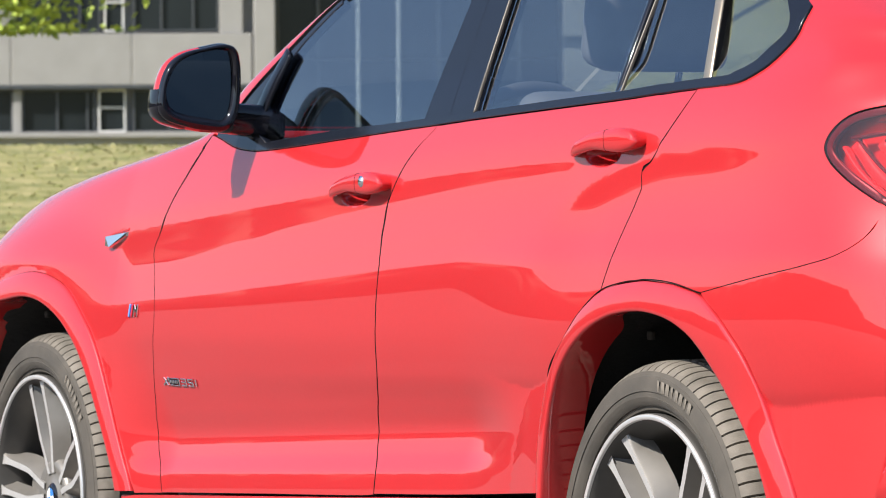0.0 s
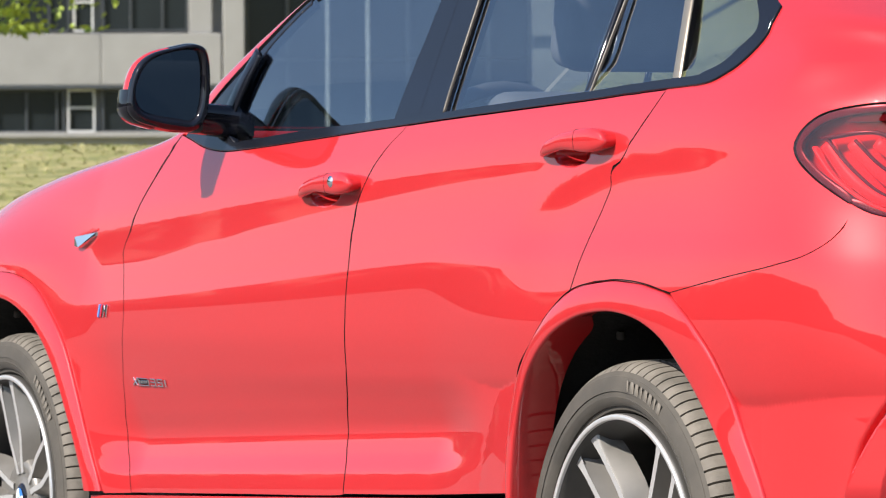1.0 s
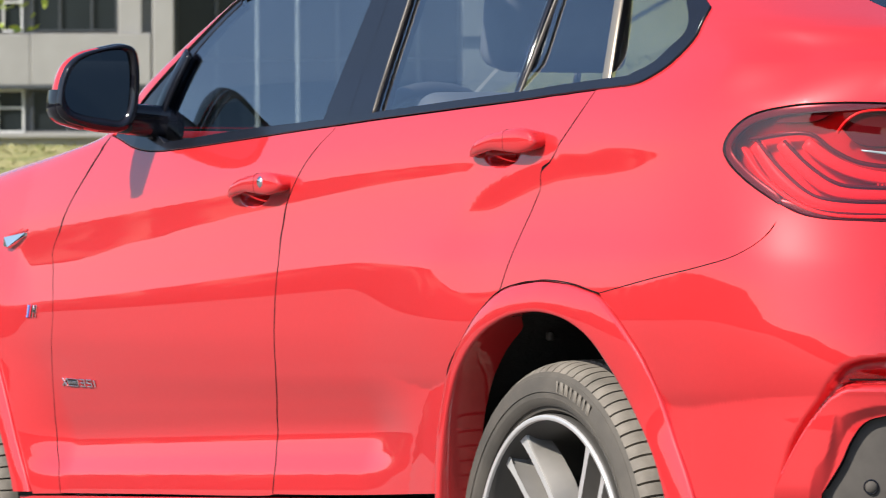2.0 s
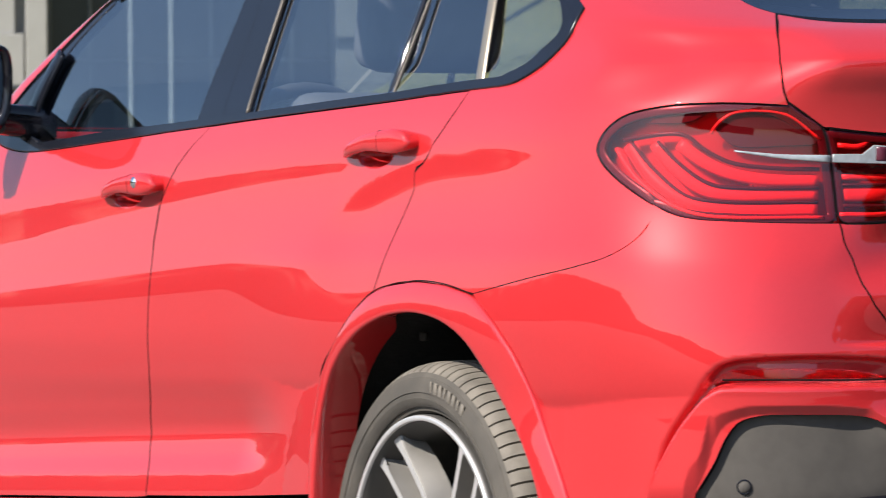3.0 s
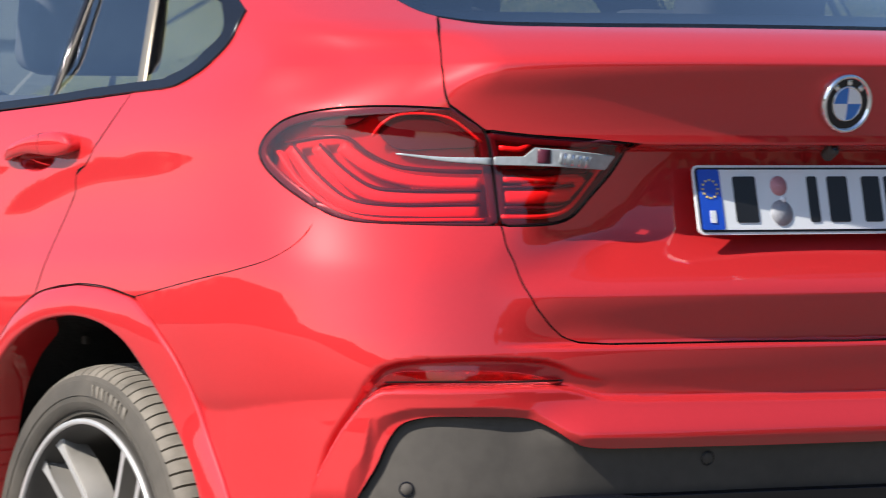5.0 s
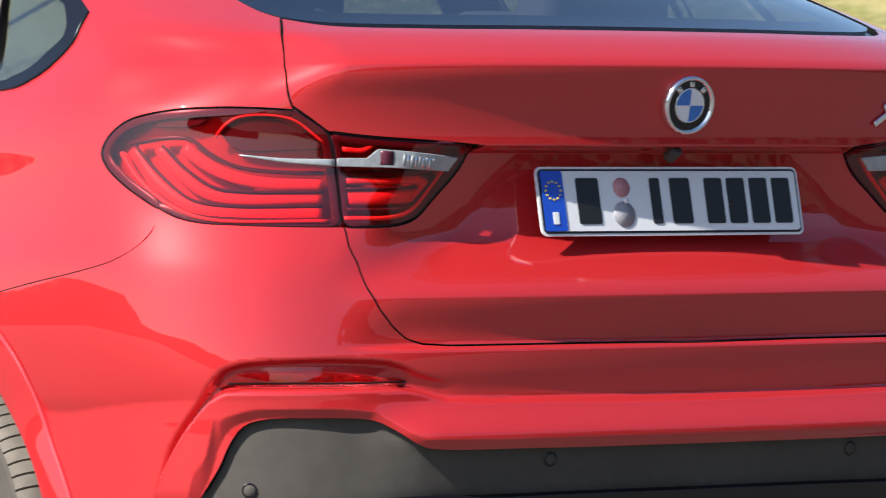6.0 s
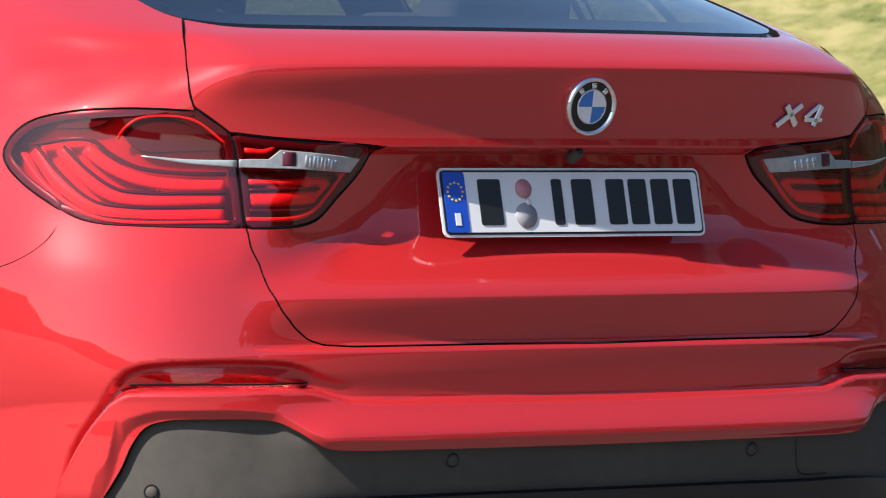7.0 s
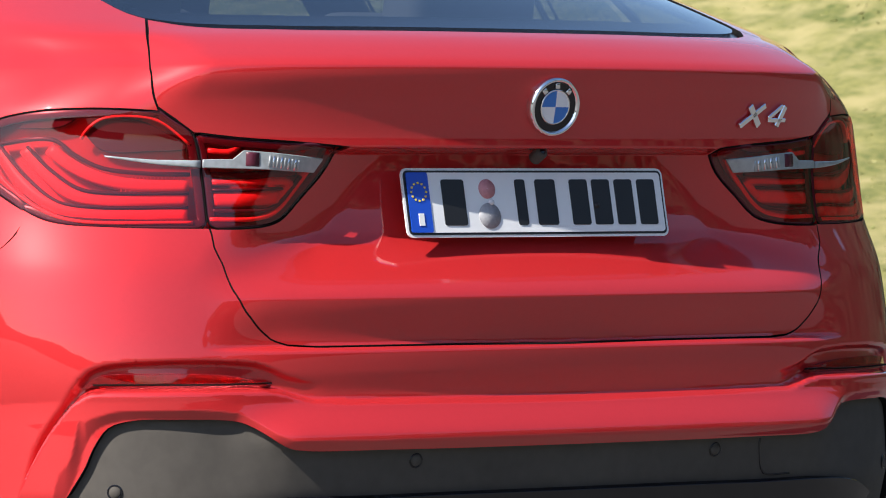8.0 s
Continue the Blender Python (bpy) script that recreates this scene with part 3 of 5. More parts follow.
def tube(bm, points, radius, sides=8):
    """A round bar along points."""
    pts = [Vector(p) for p in points]
    rings = []
    for i, p in enumerate(pts):
        t = (pts[min(i + 1, len(pts) - 1)] - pts[max(i - 1, 0)]).normalized()
        u = t.orthogonal().normalized() if i == 0 else (rings[-1][1] - t * rings[-1][1].dot(t)).normalized()
        w = t.cross(u)
        r = radius[i] if isinstance(radius, (list, tuple)) else radius
        rings.append(([bm.verts.new(p + (u * math.cos(2 * math.pi * k / sides) + w * math.sin(2 * math.pi * k / sides)) * r) for k in range(sides)], u))
    for (a, _), (b, _) in zip(rings, rings[1:]):
        for k in range(sides):
            bm.faces.new((a[k], a[(k + 1) % sides], b[(k + 1) % sides], b[k]))
    bm.faces.new(rings[0][0][::-1])
    bm.faces.new(rings[-1][0])
    bmesh.ops.recalc_face_normals(bm, faces=bm.faces)

# ---- surroundings ----


def rise(x, y):
    """A grass bank behind the parking place, higher towards one side."""
    d, across = -x * .90 + y * .44, .40 * x + .92 * y
    top = 1.72 + .34 * np.clip(across - 1.0, 0, 40) + .25 * np.clip(across - 9, 0, 40)
    return top * smooth(17, 40, d) * smooth(-17, -6, across) + .05 * np.sin(x * .31 + y * .17) * np.sin(y * .23 - .7) * smooth(17, 25, d)


def lawn_material():
    m = material("lawn", (.085, .110, .018), .95, vary=.25, scale=14.0, other=(.195, .175, .055), bump=.7, bump_scale=9)
    nt = m.node_tree
    b = nt.nodes["Principled BSDF"]
    old = b.inputs["Base Color"].links[0].from_socket
    big = nt.nodes.new("ShaderNodeTexNoise")
    big.inputs["Scale"].default_value, big.inputs["Detail"].default_value = 3.2, 9
    rng = nt.nodes.new("ShaderNodeMapRange")
    rng.inputs["From Min"].default_value, rng.inputs["From Max"].default_value = .42, .66
    mix = nt.nodes.new("ShaderNodeMix")
    mix.data_type = "RGBA"
    mix.inputs["B"].default_value = (.28, .24, .10, 1)
    co = nt.nodes.new("ShaderNodeTexCoord")
    nt.links.new(co.outputs["Object"], big.inputs["Vector"])
    nt.links.new(big.outputs["Fac"], rng.inputs["Value"])
    nt.links.new(rng.outputs["Result"], mix.inputs["Factor"])
    nt.links.new(old, mix.inputs["A"])
    nt.links.new(mix.outputs["Result"], b.inputs["Base Color"])
    return m


grass = lawn_material()
asphalt = material("pavement_surface", (.105, .102, .097), .9, vary=.15, scale=8, bump=.3, bump_scale=120)
n = 221
k = np.linspace(-1, 1, n)
ax = np.sign(k) * (np.abs(k) * 70 + np.abs(k) ** 7 * 1500)
gx, gy = np.meshgrid(ax, ax)
gz = rise(gx, gy) - .06
verts = np.stack([gx.ravel(), gy.ravel(), gz.ravel()], 1)
faces = [(i * n + j, i * n + j + 1, (i + 1) * n + j + 1, (i + 1) * n + j) for i in range(n - 1) for j in range(n - 1)]
tagged(mesh_part("ground", verts, faces, grass), "sunlit yellowish green lawn with a grass bank", "ground", kind="structure")
bm = bmesh.new()
box(bm, (90, 213, .2), (39, -35.5, -.1))
box(bm, (134, 144, .2), (-73, -70, -.1))
tagged(part("pavement", bm, asphalt, smooth_faces=False), "grey asphalt parking surface under the car", "pavement", kind="structure")

# tufts of grass and straw on the bank
def blade_material():
    m = bpy.data.materials.new("grass_blades")
    m.use_nodes = True
    nt = m.node_tree
    geo, ramp = nt.nodes.new("ShaderNodeNewGeometry"), nt.nodes.new("ShaderNodeValToRGB")
    stops = ramp.color_ramp.elements
    stops[0].color, stops[1].color = (.12, .14, .03, 1), (.36, .31, .15, 1)
    mid = stops.new(.55)
    mid.color = (.21, .215, .06, 1)
    nt.links.new(geo.outputs["Random Per Island"], ramp.inputs["Fac"])
    nt.links.new(ramp.outputs["Color"], nt.nodes["Principled BSDF"].inputs["Base Color"])
    nt.nodes["Principled BSDF"].inputs["Roughness"].default_value = .8
    return m


rs = np.random.RandomState(11)
count = 40000
ang = radians(1) * np.where(rs.rand(count) < .5, rs.uniform(138, 152, count), rs.uniform(152.5, 162, count))
dist = 17 + 36 * rs.rand(count) ** 1.2
bx, by = EYE[0] + dist * np.cos(ang), EYE[1] + dist * np.sin(ang)
clump = np.sin(bx * 2.1 + by * 1.3) * np.sin(by * 1.7 - bx * .6)
bz = rise(bx, by) - .062
tall = rs.uniform(.006, .018, count) * (1 + .5 * clump)
turn, lean = rs.uniform(0, 2 * math.pi, count), rs.normal(0, 1.3, (2, count))
wide = rs.uniform(.012, .03, count)
base = np.stack([bx, by, bz], 1)
side = np.stack([np.cos(turn), np.sin(turn), 0 * turn], 1) * wide[:, None]
tip = base + np.stack([lean[0] * tall, lean[1] * tall, tall], 1)
verts = np.stack([base - side, base + side, tip], 1).reshape(-1, 3)
verts = verts[np.repeat((-bx * .90 + by * .44) > 15.5, 3)]
tagged(mesh_part("grass_tufts", verts, [(i, i + 1, i + 2) for i in range(0, len(verts), 3)], blade_material()), "dry and green tufts of grass on the bank", "grass", kind="stuff")

# ---- building beyond the lawn ----
concrete = material("pale_concrete", (.255, .248, .236), .85, vary=.10, scale=1.5, bump=.2, bump_scale=12)
concrete_dark = material("grey_concrete", (.26, .26, .255), .85, vary=.12, scale=1.5)
frame_white = material("pale_window_frame", (.55, .55, .53), .5)
frame_shadow_dark = material("dark_frame_and_shadow", (.05, .055, .06), .4)
pane_dark = material("dark_window_pane", (.014, .018, .020), .10, vary=.3, scale=.6, spec=.2)
VIEW = Vector((-.925, .380, 0)).normalized()
SIDE = Vector((VIEW.y, -VIEW.x, 0))
FAR = Vector(EYE) + VIEW * 150 - SIDE * 1.12
FAR.z = 0
facing = Matrix((SIDE, VIEW, Vector((0, 0, 1)))).transposed().to_4x4()
facing.translation = FAR
building = tagged(new("office_building"), "long pale concrete office building with bands of dark windows", "building")
building.matrix_world = facing


def block(name, x0, x1, z0, z1, y0, y1, mat, parent=building, label="", bevel=.02):
    bm = bmesh.new()
    box(bm, (x1 - x0, y1 - y0, z1 - z0), ((x0 + x1) / 2, (y0 + y1) / 2, (z0 + z1) / 2), bevel, 1)
    return part(name, bm, mat, parent, label, smooth_faces=False)


block("core", -30, 5.2, .5, 11, .6, 12, concrete_dark, label="grey inner wall")
# parapet bands, one panel after another
for z0, z1 in ((4.85, 6.30), (8.0, 9.6)):
    for i in range(10):
        x1 = 4.55 - i * 3.4
        block("wall_panel", x1 - 3.385, x1, z0, z1, 0, .5, concrete)
block("plinth", -30, 4.55, .5, 3.42, -.05, .5, concrete_dark, label="grey plinth")
block("plinth_cap", -30, 4.9, 3.36, 3.52, -.25, .3, concrete, label="pale plinth ledge")
block("corner_pier", 4.6, 5.2, .5, 11, -.1, .7, concrete, label="pale corner pier")
# dark strip in place of the shadow line under the parapet band
block("band_shadow_rail", -30, 4.55, 4.74, 4.85, -.02, .45, frame_shadow_dark)


def window(x0, x1, z0, z1, bars=(), rail=None, frame=None):
    frame = frame or frame_shadow_dark
    w = block("window", x0, x1, z0, z1, .40, .50, pane_dark)
    t = .055
    for a, b, c, d in ((x0, x1, z0, z0 + t), (x0, x1, z1 - t, z1), (x0, x0 + t, z0 + t, z1 - t), (x1 - t, x1, z0 + t, z1 - t)):
        block("frame_bar", a, b, c, d, .30, .40, frame, w, bevel=.005)
    for x in bars:
        block("mullion", x - t / 2, x + t / 2, z0 + t, z1 - t, .31, .40, frame, w, bevel=.005)
    if rail:
        block("transom", x0 + t, x1 - t, rail - t / 2, rail + t / 2, .31, .40, frame, w, bevel=.005)


for i in range(5):
    x = -i * 6.4
    window(x - 1.95, x + .12, 3.52, 4.74, (x - .95, x - .1))
    window(x + .20, x + .98, 3.52, 4.74, (x + .23,), 4.22, frame_white)
    window(x + 1.18, x + 4.2, 3.52, 4.74, (x + 2.2, x + 3.2))
    block("window_pier", x - 2.20, x - 1.95, 3.52, 4.74, .2, .5, concrete)
    window(x - 2.0, x + .28, 6.36, 8.0, (x - 1.2, x - .3))
    window(x + .38, x + .95, 6.36, 8.0, (), 7.2, frame_white)
    window(x + 1.20, x + 3.62, 6.36, 8.0, (x + 2.0, x + 2.9))
    block("window_pier", x + 3.64, x + 4.3, 6.30, 8.0, .15, .5, concrete)
# glazed stair tower beside it
tower = tagged(new("glass_tower"), "dark glazed stair tower beside the office building", "building")
tower.matrix_world = facing
block("tower_body", 5.25, 16, .5, 14, 1.2, 9, concrete_dark, tower)
for i in range(7):
    x = 5.3 + i * 1.15
    for z in (3.4, 5.6, 7.8, 10.0):
        block("pane", x, x + 1.1, z, z + 2.15, 1.02, 1.10, pane_dark, tower)
    block("tower_mullion", x - .06, x + .04, 3.3, 12.2, .9, 1.2, frame_white if i in (2, 3) else frame_shadow_dark, tower)

block("wall_panel", 13.45, 16, .5, 5.85, .9, 1.2, concrete, tower, label="pale concrete wall")
block("wall_panel", 13.45, 16, 6.2, 13.9, .9, 1.2, concrete, tower, label="pale concrete wall")
block("shadow_joint", 13.45, 16, 5.85, 6.2, 1.0, 1.2, frame_shadow_dark, tower)

# ---- trees ----
bark = material("bark", (.10, .075, .05), .9, vary=.3, scale=12, bump=.6, bump_scale=30)


def leaf_material(name, a, b):
    m = material(name, a, .6, vary=.25, scale=2.0, other=b)
    return m


leaf_a = leaf_material("young_leaves", (.26, .36, .04), (.40, .48, .08))


def tree(at, height, spread, crown_base, leaf, seed, leaves=2600, size=.22, label="leafy tree with an open uneven crown", droop=()):
    rng = random.Random(seed)
    t = tagged(new("tree"), label, "tree", "trees round the parking place")
    t.location = at
    bm = bmesh.new()
    tube(bm, [(0, 0, -.2), (.05, .02, height * .3), (-.04, .06, height * .6), (.05, 0, height * .85)], [height * .028, height * .021, height * .014, height * .004], 8)
    tips = []
    for i in range(11):
        a, z0 = i * 2.4 + rng.random(), height * rng.uniform(.28, .75)
        r = spread * rng.uniform(.55, .95) * (1.1 - .5 * z0 / height)
        tip = (r * math.cos(a), r * math.sin(a), max(crown_base + .2, z0 + height * rng.uniform(.05, .22)))
        tube(bm, [(0, 0, z0), (tip[0] * .5, tip[1] * .5, z0 + (tip[2] - z0) * .65), tip], [height * .009, height * .006, .01], 6)
        tips.append(tip)
    part("trunk", bm, bark, t)
    verts, faces = [], []
    clumps = [(x * q, y * q, z + rng.uniform(-.3, .5)) for x, y, z in tips for q in (.55, .8, 1.05)] + [(rng.uniform(-.4, .4) * spread, rng.uniform(-.4, .4) * spread, height * rng.uniform(.6, .98)) for _ in range(12)] + list(droop) * 9
    for i in range(leaves):
        c = clumps[rng.randrange(len(clumps))]
        g = spread * .22
        p = Vector((c[0] + rng.gauss(0, g), c[1] + rng.gauss(0, g), max(crown_base, c[2] + rng.gauss(0, g * .7))))
        u = Vector((rng.gauss(0, 1), rng.gauss(0, 1), rng.gauss(0, .6))).normalized()
        v = u.orthogonal().normalized() * rng.uniform(.35, .6)
        s = size * rng.uniform(.6, 1.3)
        j = len(verts)
        verts += [p - u * s * .5, p + v * s * .5, p + u * s * .5, p - v * s * .5]
        faces.append((j, j + 1, j + 2, j + 3))
    mesh_part("crown", verts, faces, leaf, t)


ahead = Vector(EYE) + Vector((-.934, .352, 0)).normalized() * 62
low = [(SIDE.x * d, SIDE.y * d, z) for d, z in ((-1.2, 2.3), (-.9, 2.5), (-.6, 2.2), (-.3, 2.4), (0, 2.25), (.25, 2.6), (-1.5, 2.6))]
tree((ahead.x, ahead.y, 1.4), 8.5, 3.4, 1.80, leaf_a, 3, 8500, .15, "young bright green tree on the lawn", low)
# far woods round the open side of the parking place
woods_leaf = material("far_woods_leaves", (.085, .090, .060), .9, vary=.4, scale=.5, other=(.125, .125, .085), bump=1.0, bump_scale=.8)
n, rows = 420, 9
verts, faces = [], []
for i in range(n):
    a = radians(176 + 150 * i / (n - 1))
    for j in range(rows):
        u = j / (rows - 1)
        top = 11.6 + .6 * noise.noise((i * .06, 2.1, 0)) + .3 * noise.noise((i * .31, .4, 0)) + .12 * noise.noise((i * .9, 7, 0))
        r = 118 + 5 * u * u + 3.0 * noise.noise((i * .25, j * .9, 3.3))
        verts.append((r * math.cos(a), r * math.sin(a), top * math.sin(u * math.pi / 2) - .1))
for i in range(n - 1):
    for j in range(rows - 1):
        k0 = i * rows + j
        faces.append((k0, k0 + 1, k0 + rows + 1, k0 + rows))
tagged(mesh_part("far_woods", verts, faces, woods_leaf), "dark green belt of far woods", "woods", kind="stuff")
# dense leafy belts, added out of view to darken what the car mirrors
def wood_edge(name, a0, a1, n, leaf, label, tall=10.5):
    rows, verts, faces = 26, [], []
    drop = lambda d: 1 - .35 * smooth(72, 84, d) - .3 * smooth(108, 124, d)
    for i in range(n):
        a = radians(a0 + (a1 - a0) * i / (n - 1))
        w = a * 226
        top = tall * smooth(-36, 6, math.degrees(a)) * drop(math.degrees(a)) + 1.6 * noise.noise((w * .045, 5.1, 0)) + 0.4 * noise.noise((w * .21, .9, 0)) + .15 * noise.noise((w * .7, 3, 0))
        for j in range(rows):
            u = j / (rows - 1)
            r = 26 + 4 * u * u + 1.3 * noise.noise((w * .09, j * .35, 8.3)) + .7 * noise.noise((w * .4, j * .8, 1.3))
            verts.append((r * math.cos(a) + 5, r * math.sin(a), top * math.sin(u * math.pi / 2) - .1))
    for i in range(n - 1):
        for j in range(rows - 1):
            k0 = i * rows + j
            faces.append((k0, k0 + 1, k0 + rows + 1, k0 + rows))
    tagged(mesh_part(name, verts, faces, leaf), label, "woods", kind="stuff")


near_leaf = material("added_belt_leaves", (.028, .034, .020), .9, vary=.4, scale=3, other=(.050, .055, .032), bump=1.0, bump_scale=4)
# darker leaves keep the reflections in the right rear corner dark
dark_belt_leaf = material("dark_belt_leaves", (.010, .018, .009), .95, vary=.4, scale=3, other=(.022, .032, .016), bump=1.0, bump_scale=5)
wood_edge("wood_edge", -30, 72, 400, near_leaf, "dense green leafy belt, added out of view for reflections")
wood_edge("conifer_edge", 72, 143, 280, dark_belt_leaf, "dense dark leafy belt, added out of view for dark reflections", 17)

# ---- the car: panels ----
car = tagged(new("car"), "glossy red coupe-shaped sport utility car parked on pavement", "car", kind="thing")
car.empty_display_size = .2


def arch(axle, rx0, rx1, z_top, base, low):
    """A wheel arch from the front foot over the top to the rear foot, along the side."""
    a = np.linspace(-.08, math.pi + .08, 41)
    c, s = np.cos(a), np.sin(a)
    rx = np.where(c > 0, rx1, rx0)
    x = axle + rx * np.sign(c) * np.abs(c) ** .93
    z = base + (z_top - base) * np.sign(s) * np.abs(s) ** .93
    keep = z > low
    return np.stack([x[keep], z[keep]], 1)[::-1]


ROOF_Z = 1.545

# doors
front_door = outline(A_GAP, SILL[:3] + [B_GAP[-1]], B_GAP[::-1], BELT1[::-1], step=.010)
both("front_door", front_door, paint, car, edge_shade=seal_and_gap_shade, gap=.0018, grid=(.011, .006), dense=[(-1.52, -1.17, .945, 1.025, .0028)])
rear_edge = [p for p in ARCH_R if p[0] <= C_GAP[-1][0] + .001]
rear_door = outline(B_GAP, [B_GAP[-1]] + SILL[3:-1] + [rear_edge[0]], rear_edge, C_GAP[::-1], BELT2[::-1])
both("rear_door", rear_door, paint, car, edge_shade=seal_and_gap_shade, gap=.0024, grid=(.011, .006), dense=[(-.36, -.01, 1.005, 1.085, .0028)])

# side frame: rear quarter, roof pillar and rail in one sheet
GLASS_SIDE = [TG[0], (.966, 1.270), (.957, 1.290), (.90, 1.40), (.80, ROOF_Z)]
RAIL_IN = [BELT3[-1], (.66, 1.315), (.58, 1.385), (.20, 1.46), (-.50, 1.505), (-1.35, 1.512), (-2.20, 1.505), (-2.75, 1.45), (-3.02, 1.372), (-2.92, 1.285), (-2.90, 1.21), (-2.93, 1.165), (-2.985, 1.112)]
RAIL_OUT = [(-3.22, 1.118), (-3.22, 1.22), (-3.24, 1.34), (-3.22, 1.46), (-3.05, ROOF_Z)]
arch_back = [p for p in ARCH_R if C_GAP[-1][0] - .001 <= p[0] <= .245]
side_frame = outline(C_GAP, arch_back, BUMPGAP, LAMP_O, TG[::-1], GLASS_SIDE, [(.80, ROOF_Z), (-1.0, ROOF_Z), (-3.05, ROOF_Z)], RAIL_OUT[::-1], [RAIL_OUT[0], RAIL_IN[-1]], RAIL_IN[::-1], BELT3[::-1])
both("side_frame", side_frame, paint, car, edge_shade=seal_and_gap_shade, gap=.0008, grid=(.013, .007))

# front wing, bonnet and nose
wing_top = [(-2.994, 1.106), (-3.10, 1.060), (-3.22, .985), (-3.36, .92), (-3.50, .87)]
ARCH_F2 = ARCH_F[:-1] + [(-3.06, .793), (-3.16, .735), (-3.24, .64), (-3.28, .52), (-3.29, .40)]
front_wing = outline(A_GAP, [A_GAP[-1], ARCH_F2[0]], ARCH_F2[:11], [ARCH_F2[10], (-3.36, .80), (-3.50, .87)], wing_top[::-1])
both("front_wing", front_wing, paint, car, edge_shade=seal_and_gap_shade, gap=.0010, grid=(.013, .007))
half_bonnet = outline(wing_top, [(-3.50, .87), (-3.9, .865), (NOSE + .002, .86)], [(NOSE + .002, .86), (NOSE + .002, 1.118)], [(NOSE + .002, 1.118), (-3.22, 1.118), (-2.994, 1.114)])
both("bonnet", half_bonnet, paint, car, gap=.0)
nose_low = outline(ARCH_F2[10:], [(-3.29, .40), (-3.5, .26), (NOSE + .002, .24)], [(NOSE + .002, .24), (NOSE + .002, .855)], [(NOSE + .002, .855), (-3.9, .862), (-3.50, .866)], [(-3.50, .866), (-3.36, .80), ARCH_F2[10]])
both("front_bumper", nose_low, paint, car, gap=.001)
screen_edge = outline([(-3.23, 1.125), (-3.23, 1.22), (-3.25, 1.34), (-3.23, 1.46), (-3.06, ROOF_Z)], [(-3.06, ROOF_Z), (NOSE + .002, ROOF_Z)], [(NOSE + .002, ROOF_Z), (NOSE + .002, 1.125)], [(NOSE + .002, 1.125), (-3.23, 1.125)])
for ob in both("windscreen", screen_edge, window_glass, car, gap=.001, d=-.003, depth=0, grid=(.03, .02)):
    ob.visible_shadow = False

# roof
nu = 80
us = np.concatenate([np.linspace(NOSE, TAIL, nu)])
zs = np.array([ROOF_Z + .002, 1.555, 1.567, 1.58, 1.592, 1.602, 1.610, 1.6165, 1.6205, 1.6235, 1.625])
gu, gz = np.meshgrid(us, zs)
left = skin(gu, gz)
verts = np.concatenate([left.reshape(-1, 3), (left * (1, -1, 1)).reshape(-1, 3)])
faces = []
for h in (0, 1):
    for i in range(len(zs) - 1):
        for j in range(nu - 1):
            a = h * nu * len(zs) + i * nu + j
            f = (a, a + 1, a + nu + 1, a + nu)
            faces.append(f if h == 0 else f[::-1])
bm = bmesh.new()
vs = [bm.verts.new(v) for v in verts]
for f in faces:
    bm.faces.new([vs[i] for i in f])
bmesh.ops.remove_doubles(bm, verts=bm.verts, dist=.0008)
bmesh.ops.recalc_face_normals(bm, faces=bm.faces)
part("roof", bm, paint, car)

# tailgate, with the rear screen above it
mirror2 = lambda pts: [(2 * TAIL - s, z) for s, z in pts][::-1]
tg_low = TG2[:-1]
gate_bottom = tg_low + [(TAIL, .734)] + mirror2(tg_low)
gate_top = [TG[0], (1.039, 1.245), (1.196, 1.240), (1.413, 1.240), (TAIL, 1.240)]
tailgate = outline(gate_bottom, mirror2(LAMP_IB)[::-1], mirror2(LAMP_IT), mirror2(LAMP_SPLIT[:3]), mirror2(TG), mirror2(gate_top)[::-1], gate_top[::-1], TG, LAMP_SPLIT[:3], LAMP_IT, LAMP_IB[::-1])
panel("tailgate", tailgate, paint, car, dense=[(.8, 2 * TAIL - .8, 1.025, 1.06, .0026), (.8, 2 * TAIL - .8, 1.145, 1.215, .0032), (1.0, 2 * TAIL - 1.0, .798, .826, .0028)], edge_shade=seal_and_gap_shade, gap=.0022, grid=(.009, .0042))
glass_low = [(.986, 1.258), (1.039, 1.249), (1.196, 1.2445), (1.413, 1.2445), (TAIL, 1.2445)]
screen = outline(GLASS_SIDE[1:], [(.80, ROOF_Z), (TAIL, ROOF_Z), (2 * TAIL - .80, ROOF_Z)], mirror2(GLASS_SIDE[1:]), mirror2(glass_low)[::-1], glass_low[::-1])
rear_screen = panel("rear_screen", screen, tinted_glass, car, gap=.003, d=-.002, depth=0, grid=(.03, .012))
rear_screen.visible_shadow = False
low_edge = [(s, z - .003) for s, z in glass_low]
low_edge = low_edge + mirror2(low_edge)[1:]
border = outline(low_edge, [low_edge[-1], (low_edge[-1][0], low_edge[-1][1] + .03)], [(s, z + .03) for s, z in low_edge[::-1]], [(low_edge[0][0], low_edge[0][1] + .03), low_edge[0]])
panel("screen_border", border, black_satin, rear_screen, d=-.007, gap=0, depth=0, grid=(.02, .01), label="black printed border of the rear screen")
for r in (False, True):
    ribbon("screen_border", [(.975, 1.278), (.955, 1.300), (.90, 1.40), (.80, 1.53)], .05, black_satin, rear_screen, d=-.006, thick=.003, right=r)

